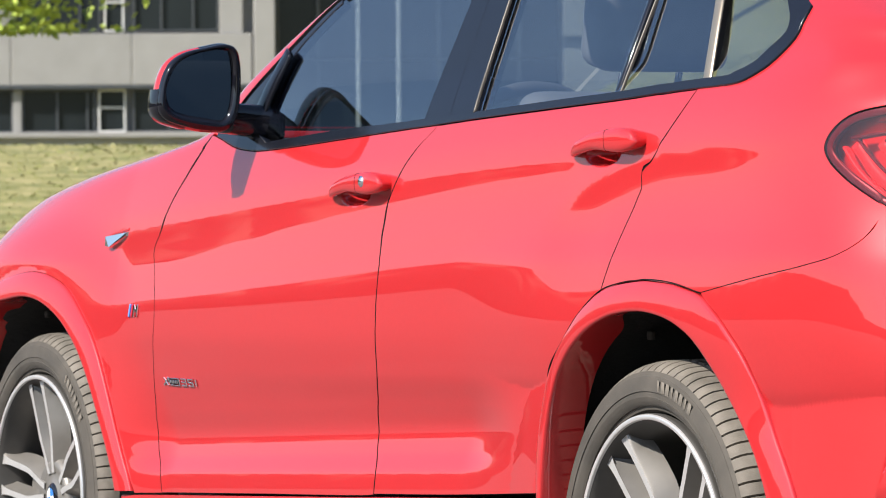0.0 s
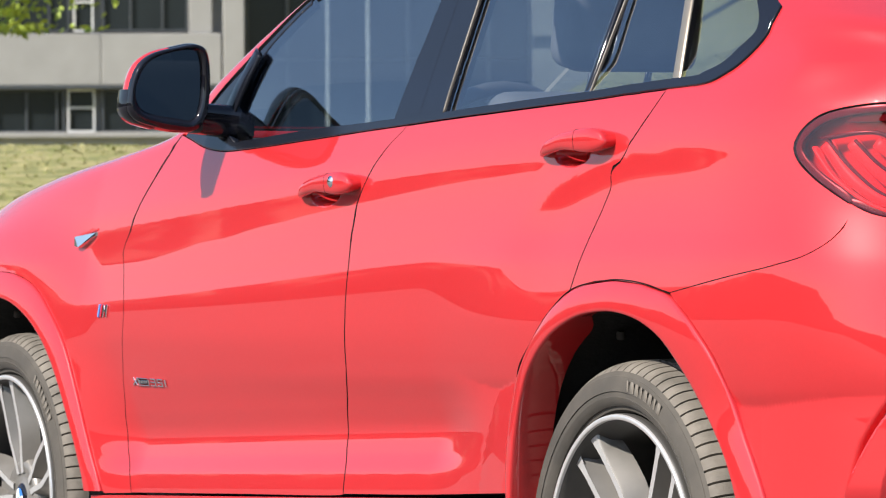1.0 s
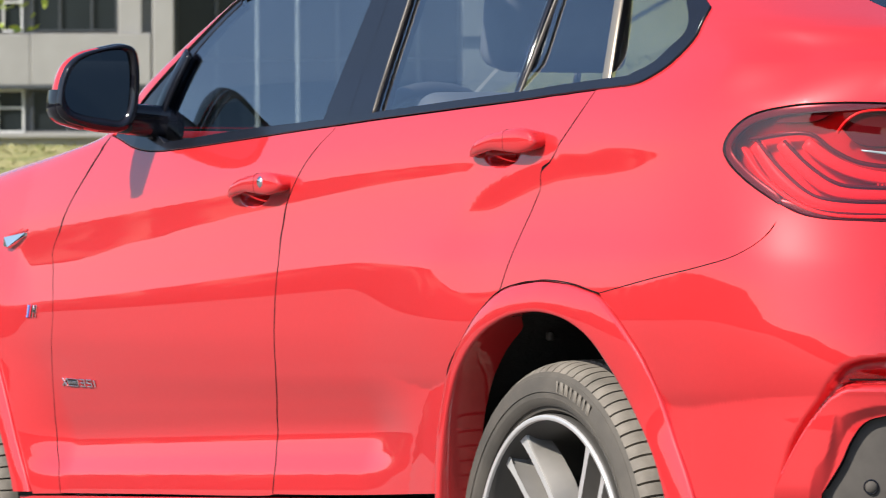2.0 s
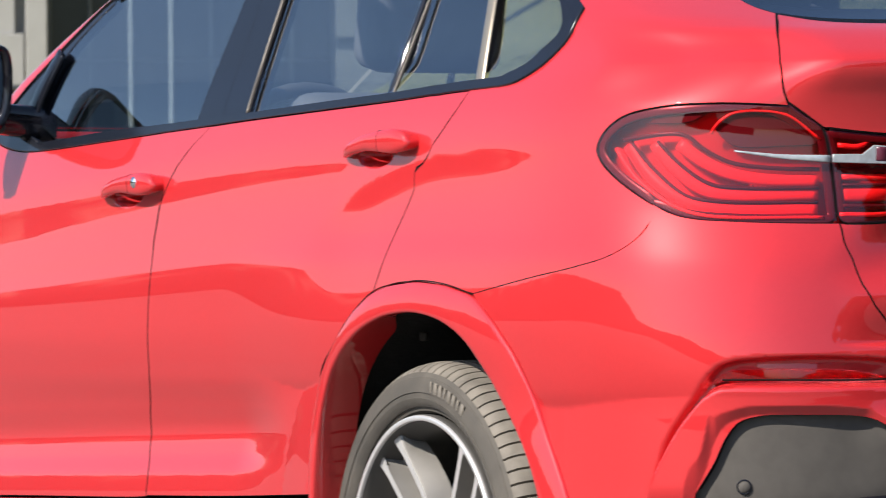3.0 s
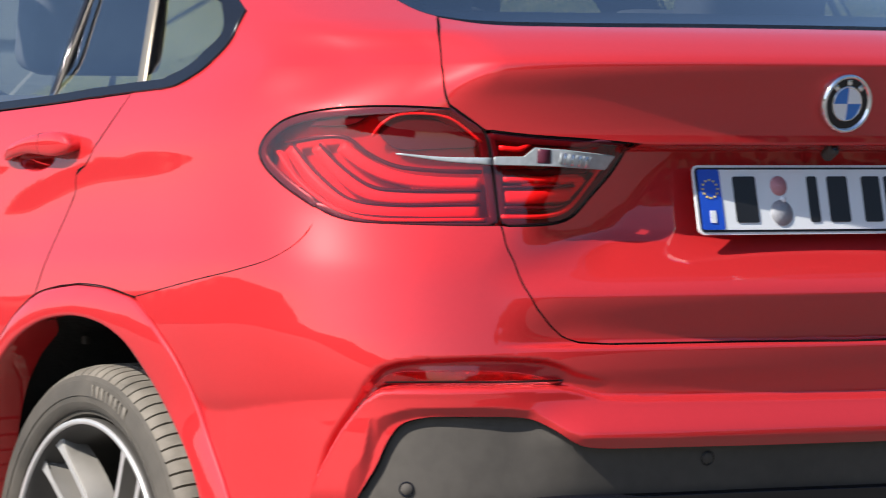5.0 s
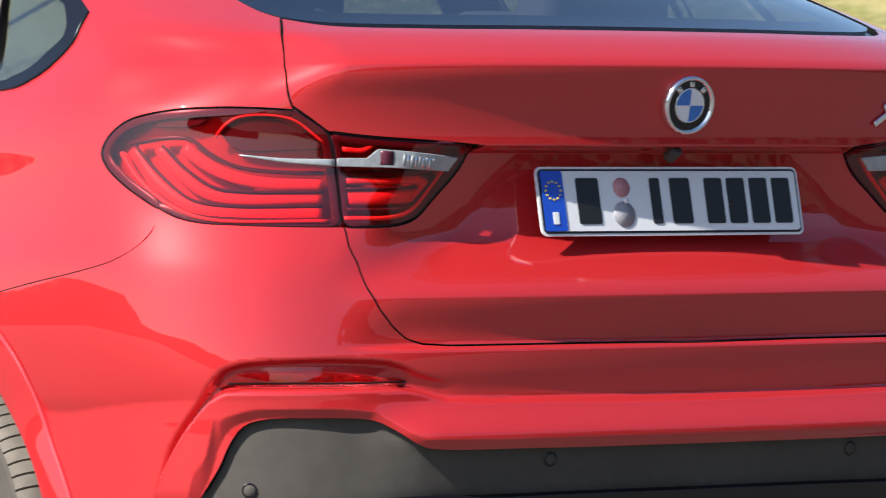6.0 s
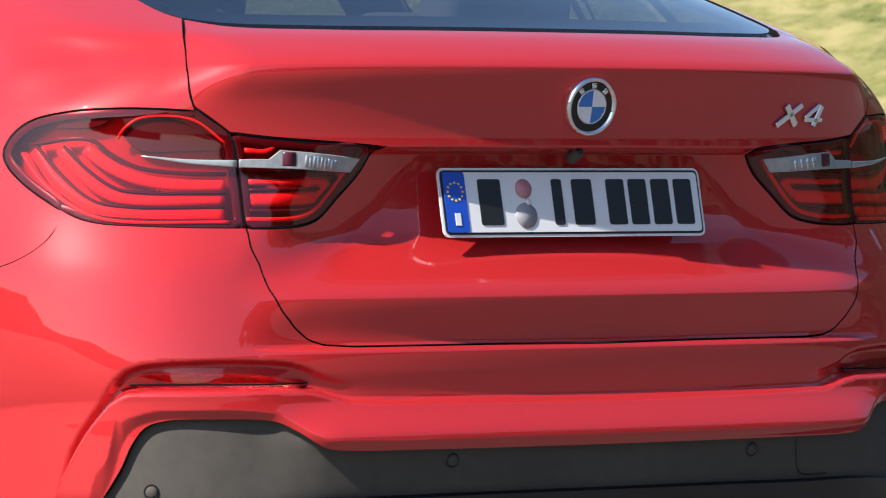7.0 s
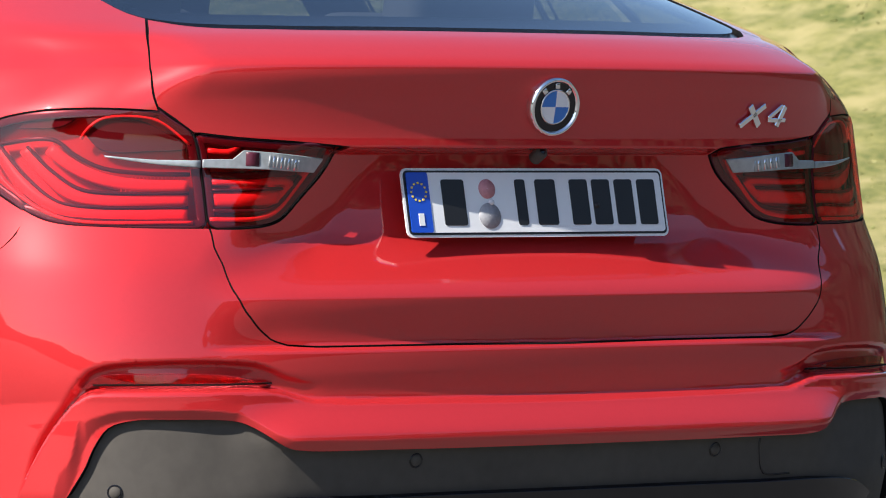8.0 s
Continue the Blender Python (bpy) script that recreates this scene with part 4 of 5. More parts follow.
# rear bumper and its black lower valance
right_arch = [p for p in ARCH_R if p[0] >= .205]
bump_left = BUMPGAP[:-1] + [LAMP_B[0]]
LOW_S = .797
lower = [(.797, .505)] + BLACK[1:-1] + [(TAIL, .573)]
bumper = outline(bump_left, LAMP_B, gate_bottom, mirror2(LAMP_B), mirror2(bump_left), mirror2(right_arch)[::-1], [(2 * TAIL - right_arch[-1][0], right_arch[-1][1]), (2 * TAIL - .58, .36), (2 * TAIL - .75, .34), (2 * TAIL - LOW_S, .505)], mirror2(lower)[::-1], lower[::-1], [(LOW_S, .505), (.75, .34), (.58, .36), right_arch[-1]], right_arch[::-1])


def beside(line, s0, s1, o):
    """A line o metres below another on the skin."""
    a = np.linspace(s0, s1, 60)
    slope = (line(a + .004) - line(a - .004)) / .008
    return [(float(x), float(z)) for x, z in zip(a, line(a) - o * np.sqrt(1 + slope ** 2))]


folds = [beside(hollow_line, .705, 1.20, o) for o in (-.001, .004, .009)] + [beside(frame_line, .71, 1.30, o) for o in (-.003, .003, .009)]
folds = folds + [mirror2(f) for f in folds]
panel("rear_bumper", bumper, paint, car, lines=folds, gap=.0008, dense=[(.68, 1.02, .45, .745, .0036), (1.02, 1.30, .45, .83, .0032), (1.30, 2 * TAIL - 1.30, .565, .73, .0034), (2 * TAIL - 1.30, 2 * TAIL - .68, .45, .745, .0040)], edge_shade=seal_and_gap_shade, grid=(.009, .0042))
valance = outline(lower + mirror2(lower[:-1]), [(2 * TAIL - LOW_S, .505), (2 * TAIL - .78, .36)], [(2 * TAIL - .78, .36), (TAIL, .30), (.78, .36)], [(.78, .36), (LOW_S, .505)])
panel("lower_valance", valance, black_plastic, car, d=-.012, gap=-.002, grid=(.02, .012), label="black grained plastic rear valance")

skirt = outline([(.96, .470), (1.02, .492), (1.30, .498), (TAIL, .499), (2 * TAIL - 1.30, .498), (2 * TAIL - 1.02, .492), (2 * TAIL - .96, .470)], [(2 * TAIL - .96, .470), (2 * TAIL - 1.0, .42)], [(2 * TAIL - 1.0, .42), (TAIL, .41), (1.0, .42)], [(1.0, .42), (.96, .470)])
panel("rear_diffuser", skirt, black_gloss, car, d=.002, gap=0, depth=.014, grid=(.02, .01), label="glossy black rear diffuser")
# wheel arch trims, sills
ARCH_FI2 = ARCH_FI[:-1] + [(-3.05, .752), (-3.13, .70), (-3.19, .62), (-3.225, .52), (-3.235, .40)]


def along(line, n):
    p = spline(line, .003)
    return p[np.round(np.linspace(0, len(p) - 1, n)).astype(int)]


def even(v, k=11):
    return np.convolve(np.pad(v, k // 2, "edge"), np.ones(k) / k, "valid")


def arch_trim(outer, inner, axle, right, n=150):
    """A rounded moulding from the seam to the edge of the wheel opening, with a flange turned in."""
    a, b = along(outer, n), along(inner, n)
    pa, pb = off(a[:, 0], a[:, 1], np.full(n, .0045)), skin(b[:, 0], b[:, 1])
    ya, xb = even(pa[:, 1]), even(pb[:, 0])
    yb = even(np.minimum(pb[:, 1] - .010, -.936 + .40 * np.clip(np.abs(pb[:, 0] - axle) - .30, 0, 1) ** 2))
    xa, za, zb = even(pa[:, 0]), even(a[:, 1], 5), even(b[:, 1], 5)
    rows = [np.stack([xa, ya + .014, za], 1), np.stack([xa, ya + .002, za], 1)]
    for u in np.linspace(.02, .97, 14):
        bulge = .0022 * np.sin(np.pi * min(1, u * 1.02)) ** .8
        rows.append(np.stack([xa + (xb - xa) * u, ya + (yb - ya) * u ** .9 - bulge, za + (zb - za) * u], 1))
    # flange, deeper on the side that looks back
    deep = .022 + .055 * smooth(-.02, -.16, xb - axle)
    inx, inz = axle - xb, .40 - zb
    far = np.maximum(np.hypot(inx, inz), .1)
    for u, d in ((.0010, .002), (.0022, .006), (.0020, .4), (.001, 1.0)):
        rows.append(np.stack([xb + inx / far * u, yb + (d if d < .1 else deep * d), zb + inz / far * u], 1))
    verts = np.concatenate(rows) * (1, -1 if right else 1, 1)
    faces = [(r * n + i, r * n + i + 1, (r + 1) * n + i + 1, (r + 1) * n + i) for r in range(len(rows) - 1) for i in range(n - 1)]
    mesh_part("wheel_arch_trim", verts, faces if right else [f[::-1] for f in faces], paint, car)


for r in (False, True):
    arch_trim([(-.337, .395)] + ARCH_R + [(.540, .440)], [(-.322, .395)] + ARCH_RI + [(.470, .440)], 0, r)
    arch_trim(ARCH_F2, ARCH_FI2, -2.81, r)
sill = outline([(ARCH_FI[0][0], .372), (-2.146, .378), (-1.659, .397), (-1.11, .419), (-.78, .432), (-.34, .449)], [(-.34, .449), (-.38, .30)], [(-.38, .30), (-2.30, .24)], [(-2.30, .24), (ARCH_FI[0][0], .372)])
both("sill", sill, paint, car, d=-.004, gap=.001)



def round_out(line, axle, d=.004):
    return [(a + d * (a - axle) / math.hypot(a - axle, b - .36), b + d * (b - .36) / math.hypot(a - axle, b - .36)) for a, b in line]


for r in (False, True):
    ribbon("arch_seam", round_out(ARCH_R, 0, .002)[:-6], .0018, seal_and_gap_shade, car, d=.0008, thick=.0010, right=r, label="dark seam round the wheel arch")
# glass, belt trim and pillars
belt_low = BELT1 + BELT2[1:] + BELT3[1:4]
window_low = WBELT1 + WQ[1:3]
belt = outline(belt_low, [belt_low[-1], window_low[-1]], window_low[::-1], [window_low[0], (-2.62, 1.108), (-2.95, 1.125), belt_low[0]])
both("belt_trim", belt, black_satin, car, d=.004, gap=.0005, depth=.02, grid=(.02, .008), label="glossy black belt moulding")
front_pane = outline([(-2.60, 1.080), (-2.192, 1.092), (-1.38, 1.115)], BPf, [BPf[-1], (-2.2, 1.475), (-2.70, 1.42), (-2.90, 1.36)], [(-2.90, 1.36), (-2.84, 1.271), (-2.775, 1.233), (-2.67, 1.167), (-2.60, 1.080)])
rear_pane = outline([(-1.08, 1.120), (-.53, 1.135), DP[0]], DP[:20], [DP[19], (.30, 1.42), (-.20, 1.465), BPr[-1]], BPr[::-1])
small_pane = outline(WQ, [WQ[-1], (.70, 1.36), DP2[19]], DP2[19::-1])
for nm, e in (("front_window", front_pane), ("rear_window", rear_pane), ("quarter_window", small_pane)):
    for ob in both(nm, e, window_glass, car, d=-.006, depth=0, gap=0, grid=(.03, .02)):
        ob.visible_shadow = False
sail = outline([(-2.985, 1.112), (-2.93, 1.165), (-2.90, 1.21), (-2.92, 1.285), (-3.00, 1.365)], [(-3.00, 1.365), (-2.86, 1.355)], [(-2.86, 1.355), (-2.81, 1.271), (-2.745, 1.233), (-2.645, 1.167), (-2.575, 1.085)], [(-2.575, 1.085), (-2.985, 1.112)])
both("window_corner", sail, black_gloss, car, d=-.004, gap=.0, depth=.02, label="glossy black mirror corner")
b_front = outline(BPf, [BPf[-1], BP[-1]], BP[::-1], [BP[0], BPf[0]])
b_rear = outline(BP, [BP[-1], BPr[-1]], BPr[::-1], [BPr[0], BP[0]])
for e in (b_front, b_rear):
    both("pillar_cover", e, black_satin, car, d=-.001, gap=.0012, depth=.03, label="glossy black door pillar cover")
for r in (False, True):
    ribbon("window_channel", CP[:20], .018, black_gloss, car, d=-.004, thick=.006, right=r, straight=True)
    ribbon("channel_strip", [(s + .010, z) for s, z in CP2[:20]], .004, satin, car, d=.001, thick=.004, right=r, straight=True)
    ribbon("quarter_strip", [((a[0] + b[0]) / 2, (a[1] + b[1]) / 2) for a, b in zip(DP[:20], DP2[:20])], .026, satin_bright, car, d=.002, thick=.004, right=r, straight=True, label="satin metal quarter window strip")
    ribbon("pillar_strip", [(s + .008, z) for s, z in BPr], .005, satin, car, d=.001, thick=.004, right=r)
    ribbon("window_post", [(-2.605, 1.106), (-2.625, 1.125), (-2.665, 1.158), (-2.722, 1.210), (-2.800, 1.260)], .060, black_satin, car, d=.004, thick=.008, right=r, taper=.35, label="black window post behind the mirror")
    ribbon("rail_trim", [(.66, 1.315), (.58, 1.382), (.20, 1.455), (-.50, 1.50), (-1.35, 1.507), (-2.20, 1.50), (-2.75, 1.445), (-3.0, 1.37)], .022, black_gloss, car, d=.0, thick=.006, right=r)
corner_trim = outline(BELT3[1:], [BELT3[-1], (.66, 1.315), (.60, 1.372)], [(.60, 1.372), (.548, 1.362)], [(.548, 1.362), (.596, 1.314), (.588, 1.286)], [(.588, 1.286)] + WQ[1:5][::-1], [WQ[1], BELT3[1]])
both("quarter_trim", corner_trim, black_satin, car, d=.0045, gap=-.0008, depth=.012, grid=(.012, .008), label="glossy black quarter window surround")

# ---- the car: inner shell ----
shell = outline([(-2.25, .40), (-.42, .47)], [(-.42, .47), (-.40, .62), (-.30, .75), (-.15, .84), (0, .86), (.18, .85), (.36, .77), (.50, .66), (.57, .52)], [(.57, .52), (.68, .42), (TAIL, .42), (2 * TAIL - .68, .42), (2 * TAIL - .57, .52)],
                [(2 * TAIL - s, z) for s, z in [(.57, .52), (.50, .66), (.36, .77), (.18, .85), (0, .86), (-.15, .84), (-.30, .75), (-.40, .62), (-.42, .47)]],
                [(2 * TAIL + .42, .47), (2 * TAIL + 2.25, .40)], [(2 * TAIL + 2.25, .40), (2 * TAIL + 2.90, 1.095)], [(2 * TAIL + 2.90, 1.095), (2 * TAIL + 1.25, 1.108), (2 * TAIL - .16, 1.14), (2 * TAIL - .80, 1.13), (2 * TAIL - 1.0, 1.19)],
                [(2 * TAIL - 1.0, 1.19), (TAIL, 1.20), (1.0, 1.19)], [(1.0, 1.19), (.80, 1.13), (.16, 1.14), (-1.25, 1.108), (-2.90, 1.095)], [(-2.90, 1.095), (-2.25, .40)], step=.04)
panel("inner_shell", shell, shadow_gap, car, d=-.052, depth=0, gap=0, grid=(.05, .04), label="inner shell behind the panels, blackened as shade in the gaps")
bm = bmesh.new()
box(bm, (2.0, 1.56, .05), (-1.32, 0, .36), .01)
part("cabin_floor", bm, cabin, car)
bm = bmesh.new()
box(bm, (1.0, 1.30, .04), (.13, 0, .92), .01)
part("luggage_cover", bm, cabin, car, "dark luggage compartment cover")
bm = bmesh.new()
box(bm, (.36, 1.56, .34), (-1.92, 0, .93), .08, 4)
part("dashboard", bm, cabin, car)


def liner(axle, y_side):
    """A dark wheel housing open to the outside."""
    bm = bmesh.new()
    n, rows = 28, [(.435, .885), (.43, .80), (.425, .60), (.40, .50), (.05, .49)]
    grid = []
    for r, y in rows:
        grid.append([bm.verts.new((axle + r * math.cos(a), y * y_side, .36 + r * math.sin(a))) for a in [math.pi * (-.18 + 1.36 * i / n) for i in range(n + 1)]])
    for a, b in zip(grid, grid[1:]):
        for i in range(n):
            bm.faces.new((a[i], a[i + 1], b[i + 1], b[i]))
    for f in bm.faces:
        f.normal_flip()
    got = part("wheel_housing", bm, dark_liner, car)
    for k in (.22, .42, .62, .80):
        a = math.pi * (-.10 + 1.2 * k)
        bm = bmesh.new()
        box(bm, (.016, .012, .016), (axle + .415 * math.cos(a), y_side * .80, .36 + .415 * math.sin(a)), .004)
        part("clip", bm, black_plastic, got)


for axle in (0, -2.81):
    for sgn in (-1, 1):
        liner(axle, sgn)

# ---- wheels ----


def build_wheel():
    """A wheel about the origin, its outer face towards -y."""
    w = new("wheel")
    w.parent = car
    prof = [(.262, .075), (.285, .100), (.315, .106), (.336, .100), (.346, .088), (.3505, .070), (.3515, .056), (.344, .055), (.344, .047), (.352, .046), (.3525, .016), (.345, .015), (.345, .006), (.3525, .005),
            (.3525, -.005), (.345, -.006), (.345, -.015), (.3525, -.016), (.352, -.046), (.344, -.047), (.344, -.055), (.3515, -.056), (.3505, -.070), (.3478, -.082), (.3440, -.090), (.3395, -.0965), (.334, -.1015), (.3335, -.1025), (.326, -.106), (.3255, -.1072), (.312, -.1105), (.300, -.1115), (.2995, -.1100), (.291, -.1095), (.2905, -.1110), (.282, -.1085), (.276, -.103), (.2755, -.100), (.269, -.098), (.262, -.085)]
    count = 88
    seg = count * 12

    def wave(k, i):
        if i % 12 == 0 and (4 <= k <= 6 or 21 <= k <= 26):
            return -.0085
        if i % 12 in (6, 7) and (9 <= k <= 10 or 17 <= k <= 18):
            return -.0045
        if i % 6 == 0 and 13 <= k <= 14:
            return -.003
        return 0
    part("tyre", lathe(prof, seg, wave=wave), rubber, w, "dusty black rubber tyre with ribbed tread").data.set_sharp_from_angle(angle=radians(28))
    # raised lettering becomes plain bars on the side wall
    tyre = w.children[0]
    tyre.data.materials.append(tread_dust)
    bands = len(prof) - 1
    for f in tyre.data.polygons:
        if 3 <= f.index % bands <= 26:
            f.material_index = 1
    for start, bars in ((.76, 8), (2.9, 8), (4.9, 8)):
        for b in range(bars):
            a = start + b * .052
            m = Matrix.Rotation(a, 4, "Y") @ Matrix.Translation((0, -.1118, .312))
            bm = bmesh.new()
            box(bm, (.010 if b % 3 else .005, .0018, .020), (0, 0, 0), .001, 1, m)
            part("raised_mark", bm, tread_dust, tyre)
    rim = part("rim", lathe([(.250, .09), (.235, .06), (.228, -.01), (.236, -.060), (.248, -.082), (.2505, -.092), (.257, -.096), (.2625, -.094), (.2635, -.088), (.2625, -.078)], 96), barrel_shade_grey, w, "grey alloy rim barrel, darkened for shade behind the spokes")
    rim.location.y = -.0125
    part("rim_lip", lathe([(.2515, -.084), (.2525, -.0965), (.2535, -.0975), (.2600, -.0980), (.2612, -.0970), (.2625, -.092)], 96), alloy, rim, "bright machined rim edge")
    spoke_way = key([0, .15, .45, 1], [.012, .018, .032, .034])
    for k in range(5):
        for sgn in (-1, 1):
            bm = bmesh.new()
            n = 12
            rings = []
            for i in range(n):
                u = i / (n - 1)
                r = .050 + (.249 - .050) * u
                # a narrow bright ridge, nearly parallel to its twin, with a broad flank on the open side
                o = sgn * float(spoke_way(u))
                wide = 1 + .9 * max(0, u - .86) / .14
                yf = -.083 + .022 * (1 - u) ** 1.3 + .004 * math.sin(math.pi * u)
                sect = ((-.020, .030), (-.0078, .004), (-.0062 * wide, 0), (.0062 * wide, 0), (.0085 * wide, .003), (.016 + .011 * math.sin(math.pi * min(1, u * 1.1)) ** .7, .036))
                rings.append([bm.verts.new((o + sgn * a, yf + h, r)) for a, h in sect])
            for a, b in zip(rings, rings[1:]):
                for j in range(5):
                    bm.faces.new((a[j], a[j + 1], b[j + 1], b[j])).material_index = 0 if j == 2 else 1
                bm.faces.new((a[5], a[0], b[0], b[5])).material_index = 1
            bmesh.ops.recalc_face_normals(bm, faces=bm.faces)
            bmesh.ops.rotate(bm, verts=bm.verts, matrix=Matrix.Rotation(2 * math.pi * k / 5, 3, "Y"))
            sp = part("spoke", bm, alloy, rim, "machined double spoke")
            sp.data.set_sharp_from_angle(angle=radians(32))
            sp.data.materials.append(alloy_dark)
    for k in range(5):
        bm = bmesh.new()
        rows = [[bm.verts.new((x, -.083 + .022 * (1 - u) ** 1.3 + .026 + .012 * u, .050 + .185 * u)) for x in (-float(spoke_way(u)), 0, float(spoke_way(u)))] for u in np.linspace(0, .62, 8)]
        for a, b in zip(rows, rows[1:]):
            for j in range(2):
                bm.faces.new((a[j], a[j + 1], b[j + 1], b[j]))
        bmesh.ops.rotate(bm, verts=bm.verts, matrix=Matrix.Rotation(2 * math.pi * k / 5, 3, "Y"))
        part("spoke_web", bm, alloy_dark, rim)
    part("hub", lathe([(.001, -.060), (.032, -.060), (.036, -.056), (.060, -.058), (.074, -.062), (.082, -.052), (.086, -.02), (.09, .02)], 48), alloy_dark, rim)
    cap = part("hub_cap", lathe([(.0005, -.0655), (.020, -.065), (.027, -.063), (.031, -.058)], 40), black_gloss, rim)
    for k in range(4):
        bm = bmesh.new()
        pts = [bm.verts.new((0, -.0665, 0))] + [bm.verts.new((.019 * math.sin(a), -.0662, .019 * math.cos(a))) for a in [k * math.pi / 2 + i * math.pi / 16 for i in range(9)]]
        for i in range(1, 9):
            bm.faces.new((pts[0], pts[i], pts[i + 1]))
        bmesh.ops.recalc_face_normals(bm, faces=bm.faces)
        part("cap_quarter", bm, roundel_blue if k % 2 == 0 else roundel_white, rim)
    for k in range(5):
        bm = lathe([(.001, -.040), (.010, -.040), (.011, -.030), (.011, .0)], 10)
        a = 2 * math.pi * (k + .5) / 5
        bmesh.ops.translate(bm, verts=bm.verts, vec=(.056 * math.sin(a), -.012, .056 * math.cos(a)))
        part("wheel_bolt", bm, steel, rim)
    part("brake_disc", lathe([(.07, -.005), (.172, -.005), (.174, .0), (.174, .018), (.172, .022), (.07, .022)], 64), steel, w)
    bm = bmesh.new()
    box(bm, (.09, .09, .20), (.135, -.005, .02), .02, 3)
    part("brake_caliper", bm, alloy_dark, w)
    return w


wheel = build_wheel()
spots = [((.004, -.783, .345), radians(-36), 1), ((-2.81, -.790, .345), radians(-9), 1), ((.004, .783, .345), radians(12), -1), ((-2.81, .790, .345), radians(30), -1)]
wheel.matrix_basis = Matrix.Translation(spots[0][0]) @ Matrix.Rotation(spots[0][1], 4, "Y")
for at, turn, sgn in spots[1:]:
    m = Matrix.Translation(at) @ Matrix.Rotation(0 if sgn > 0 else math.pi, 4, "Z") @ Matrix.Rotation(turn, 4, "Y")
    got = copy_thing(wheel, m)
    if at[0] == 0:
        got.scale.y = 1.12
wheel.scale.y = 1.12

# ---- tail lamps ----


outer_lamp = outline(LAMP_O, LAMP_SPLIT, LAMP_B[::-1])
inner_lamp = outline(LAMP_SPLIT[2:], LAMP_IB, LAMP_IT[::-1])
for r in (False, True):
    outer = panel("tail_lamp", outer_lamp, lamp_bowl, car, d=-.028, gap=.004, depth=0, right=r, label="red tail lamp with curved light bars")
    inner = panel("tail_lamp", inner_lamp, lamp_bowl, car, d=-.026, gap=.004, depth=0, right=r, label="red tail lamp section on the tailgate")
    for lamp, e in ((outer, outer_lamp), (inner, inner_lamp)):
        lens = panel("lens", e, lens_red, lamp, d=.002, gap=.0035, depth=0, right=r, bulge=.005)
        lens.visible_shadow = False
        # smoked border inside the lens
        inset = np.array(e) - edge_out(np.array(e)) * .0075
        ribbon("lens_border", list(map(tuple, np.vstack([inset, inset[:1]])[::2])), .015, lamp_dark, lamp, d=-.006, thick=.003, right=r)
        ribbon("lamp_seal", list(map(tuple, np.vstack([e, e[:1]])[::2])), .0020, seal_and_gap_shade, lamp, d=-.004, thick=.003, right=r)
        # side wall of the bowl
        pe = np.array(e)
        if r:
            pe = np.stack([2 * TAIL - pe[:, 0], pe[:, 1]], 1)
        rows = [off(pe[:, 0], pe[:, 1], np.full(len(pe), d)) for d in (-.001, -.036)]
        m = len(pe)
        mesh_part("bowl_wall", np.concatenate(rows), [(i, (i + 1) % m, m + (i + 1) % m, m + i) for i in range(m)], lamp_bowl, lamp)
    for line, wide, d in ((BAR_A, .022, -.016), (BAR_B, .022, -.015), (BAR_C, .022, -.014), (BAR_D, .007, -.010)):
        ribbon("light_bar", line, wide, lamp_bar, outer, d=d, thick=.010, right=r)
    for line, wide in ((DARK_1, .007), (DARK_2, .006), (DARK_3, .006)):
        ribbon("dark_fin", line, wide, lamp_dark, outer, d=-.010, thick=.008, right=r)
    ribbon("chrome_strip", CHROME[::-1], .012, lamp_white, outer, d=.0060, thick=.0016, right=r, taper=.8)
    panel("dark_insert", outline(DARKW + DARKW[:1]), lamp_dark, outer, d=-.008, gap=.001, depth=.012, right=r)
    panel("dark_insert", outline(DARKV[:3], DARKV[2:] + DARKV[:1]), lamp_dark, outer, d=-.008, gap=.001, depth=.01, right=r)
    ribbon("light_bar", LOOP, .005, lamp_bar, outer, d=-.008, thick=.006, right=r)
    # fine upright ribs between the bars
    for z0, s0, s1, high in ((1.000, .935, 1.015, .010), (.981, .925, 1.020, .010), (.960, .93, 1.018, .007)):
        for i in range(15):
            q = s0 + (s1 - s0) * i / 14
            ribbon("prism_rib", [(q, z0 - high / 2), (q + .0005, z0 + high / 2)], .0022, lamp_bar, outer, d=-.012, thick=.003, right=r)
    strip = panel("chrome_strip", outline(*[[a, b] for a, b in zip(STRIP, STRIP[1:] + STRIP[:1])], step=.004), lamp_white, inner, d=.0082, gap=.0005, depth=.006, right=r, grid=(.006, .004), label="clear white reversing light strip")
    ribbon("light_bar", IN_LOW, .009, lamp_bar, inner, d=-.010, thick=.008, right=r)
    ribbon("light_bar", IN_TOP, .009, lamp_bar, inner, d=-.010, thick=.006, right=r)
    ribbon("light_bar", IN_1, .011, lamp_bar, inner, d=-.012, thick=.008, right=r)
    ribbon("light_bar", IN_2, .024, lamp_bar, inner, d=-.013, thick=.008, right=r)
    ribbon("light_bar", [(1.180, .969), (1.205, .994)], .014, lamp_bar, inner, d=-.013, thick=.008, right=r)
    ribbon("dark_fin", IN_DARK, .012, lamp_dark, inner, d=-.009, thick=.006, right=r)
    ribbon("dark_fin", [(1.062, .9835), (1.185, .9835)], .005, lamp_dark, inner, d=-.009, thick=.006, right=r)
    ribbon("dark_fin", [(1.062, .9515), (1.165, .9515), (1.190, .965), (1.222, 1.002)], .007, lamp_dark, inner, d=-.009, thick=.006, right=r)
    # dark square and bright ribs of the reversing light
    ribbon("dark_insert", [(1.110, 1.031), (1.131, 1.030)], .022, lamp_dark, strip, d=.0084, thick=.0012, right=r)
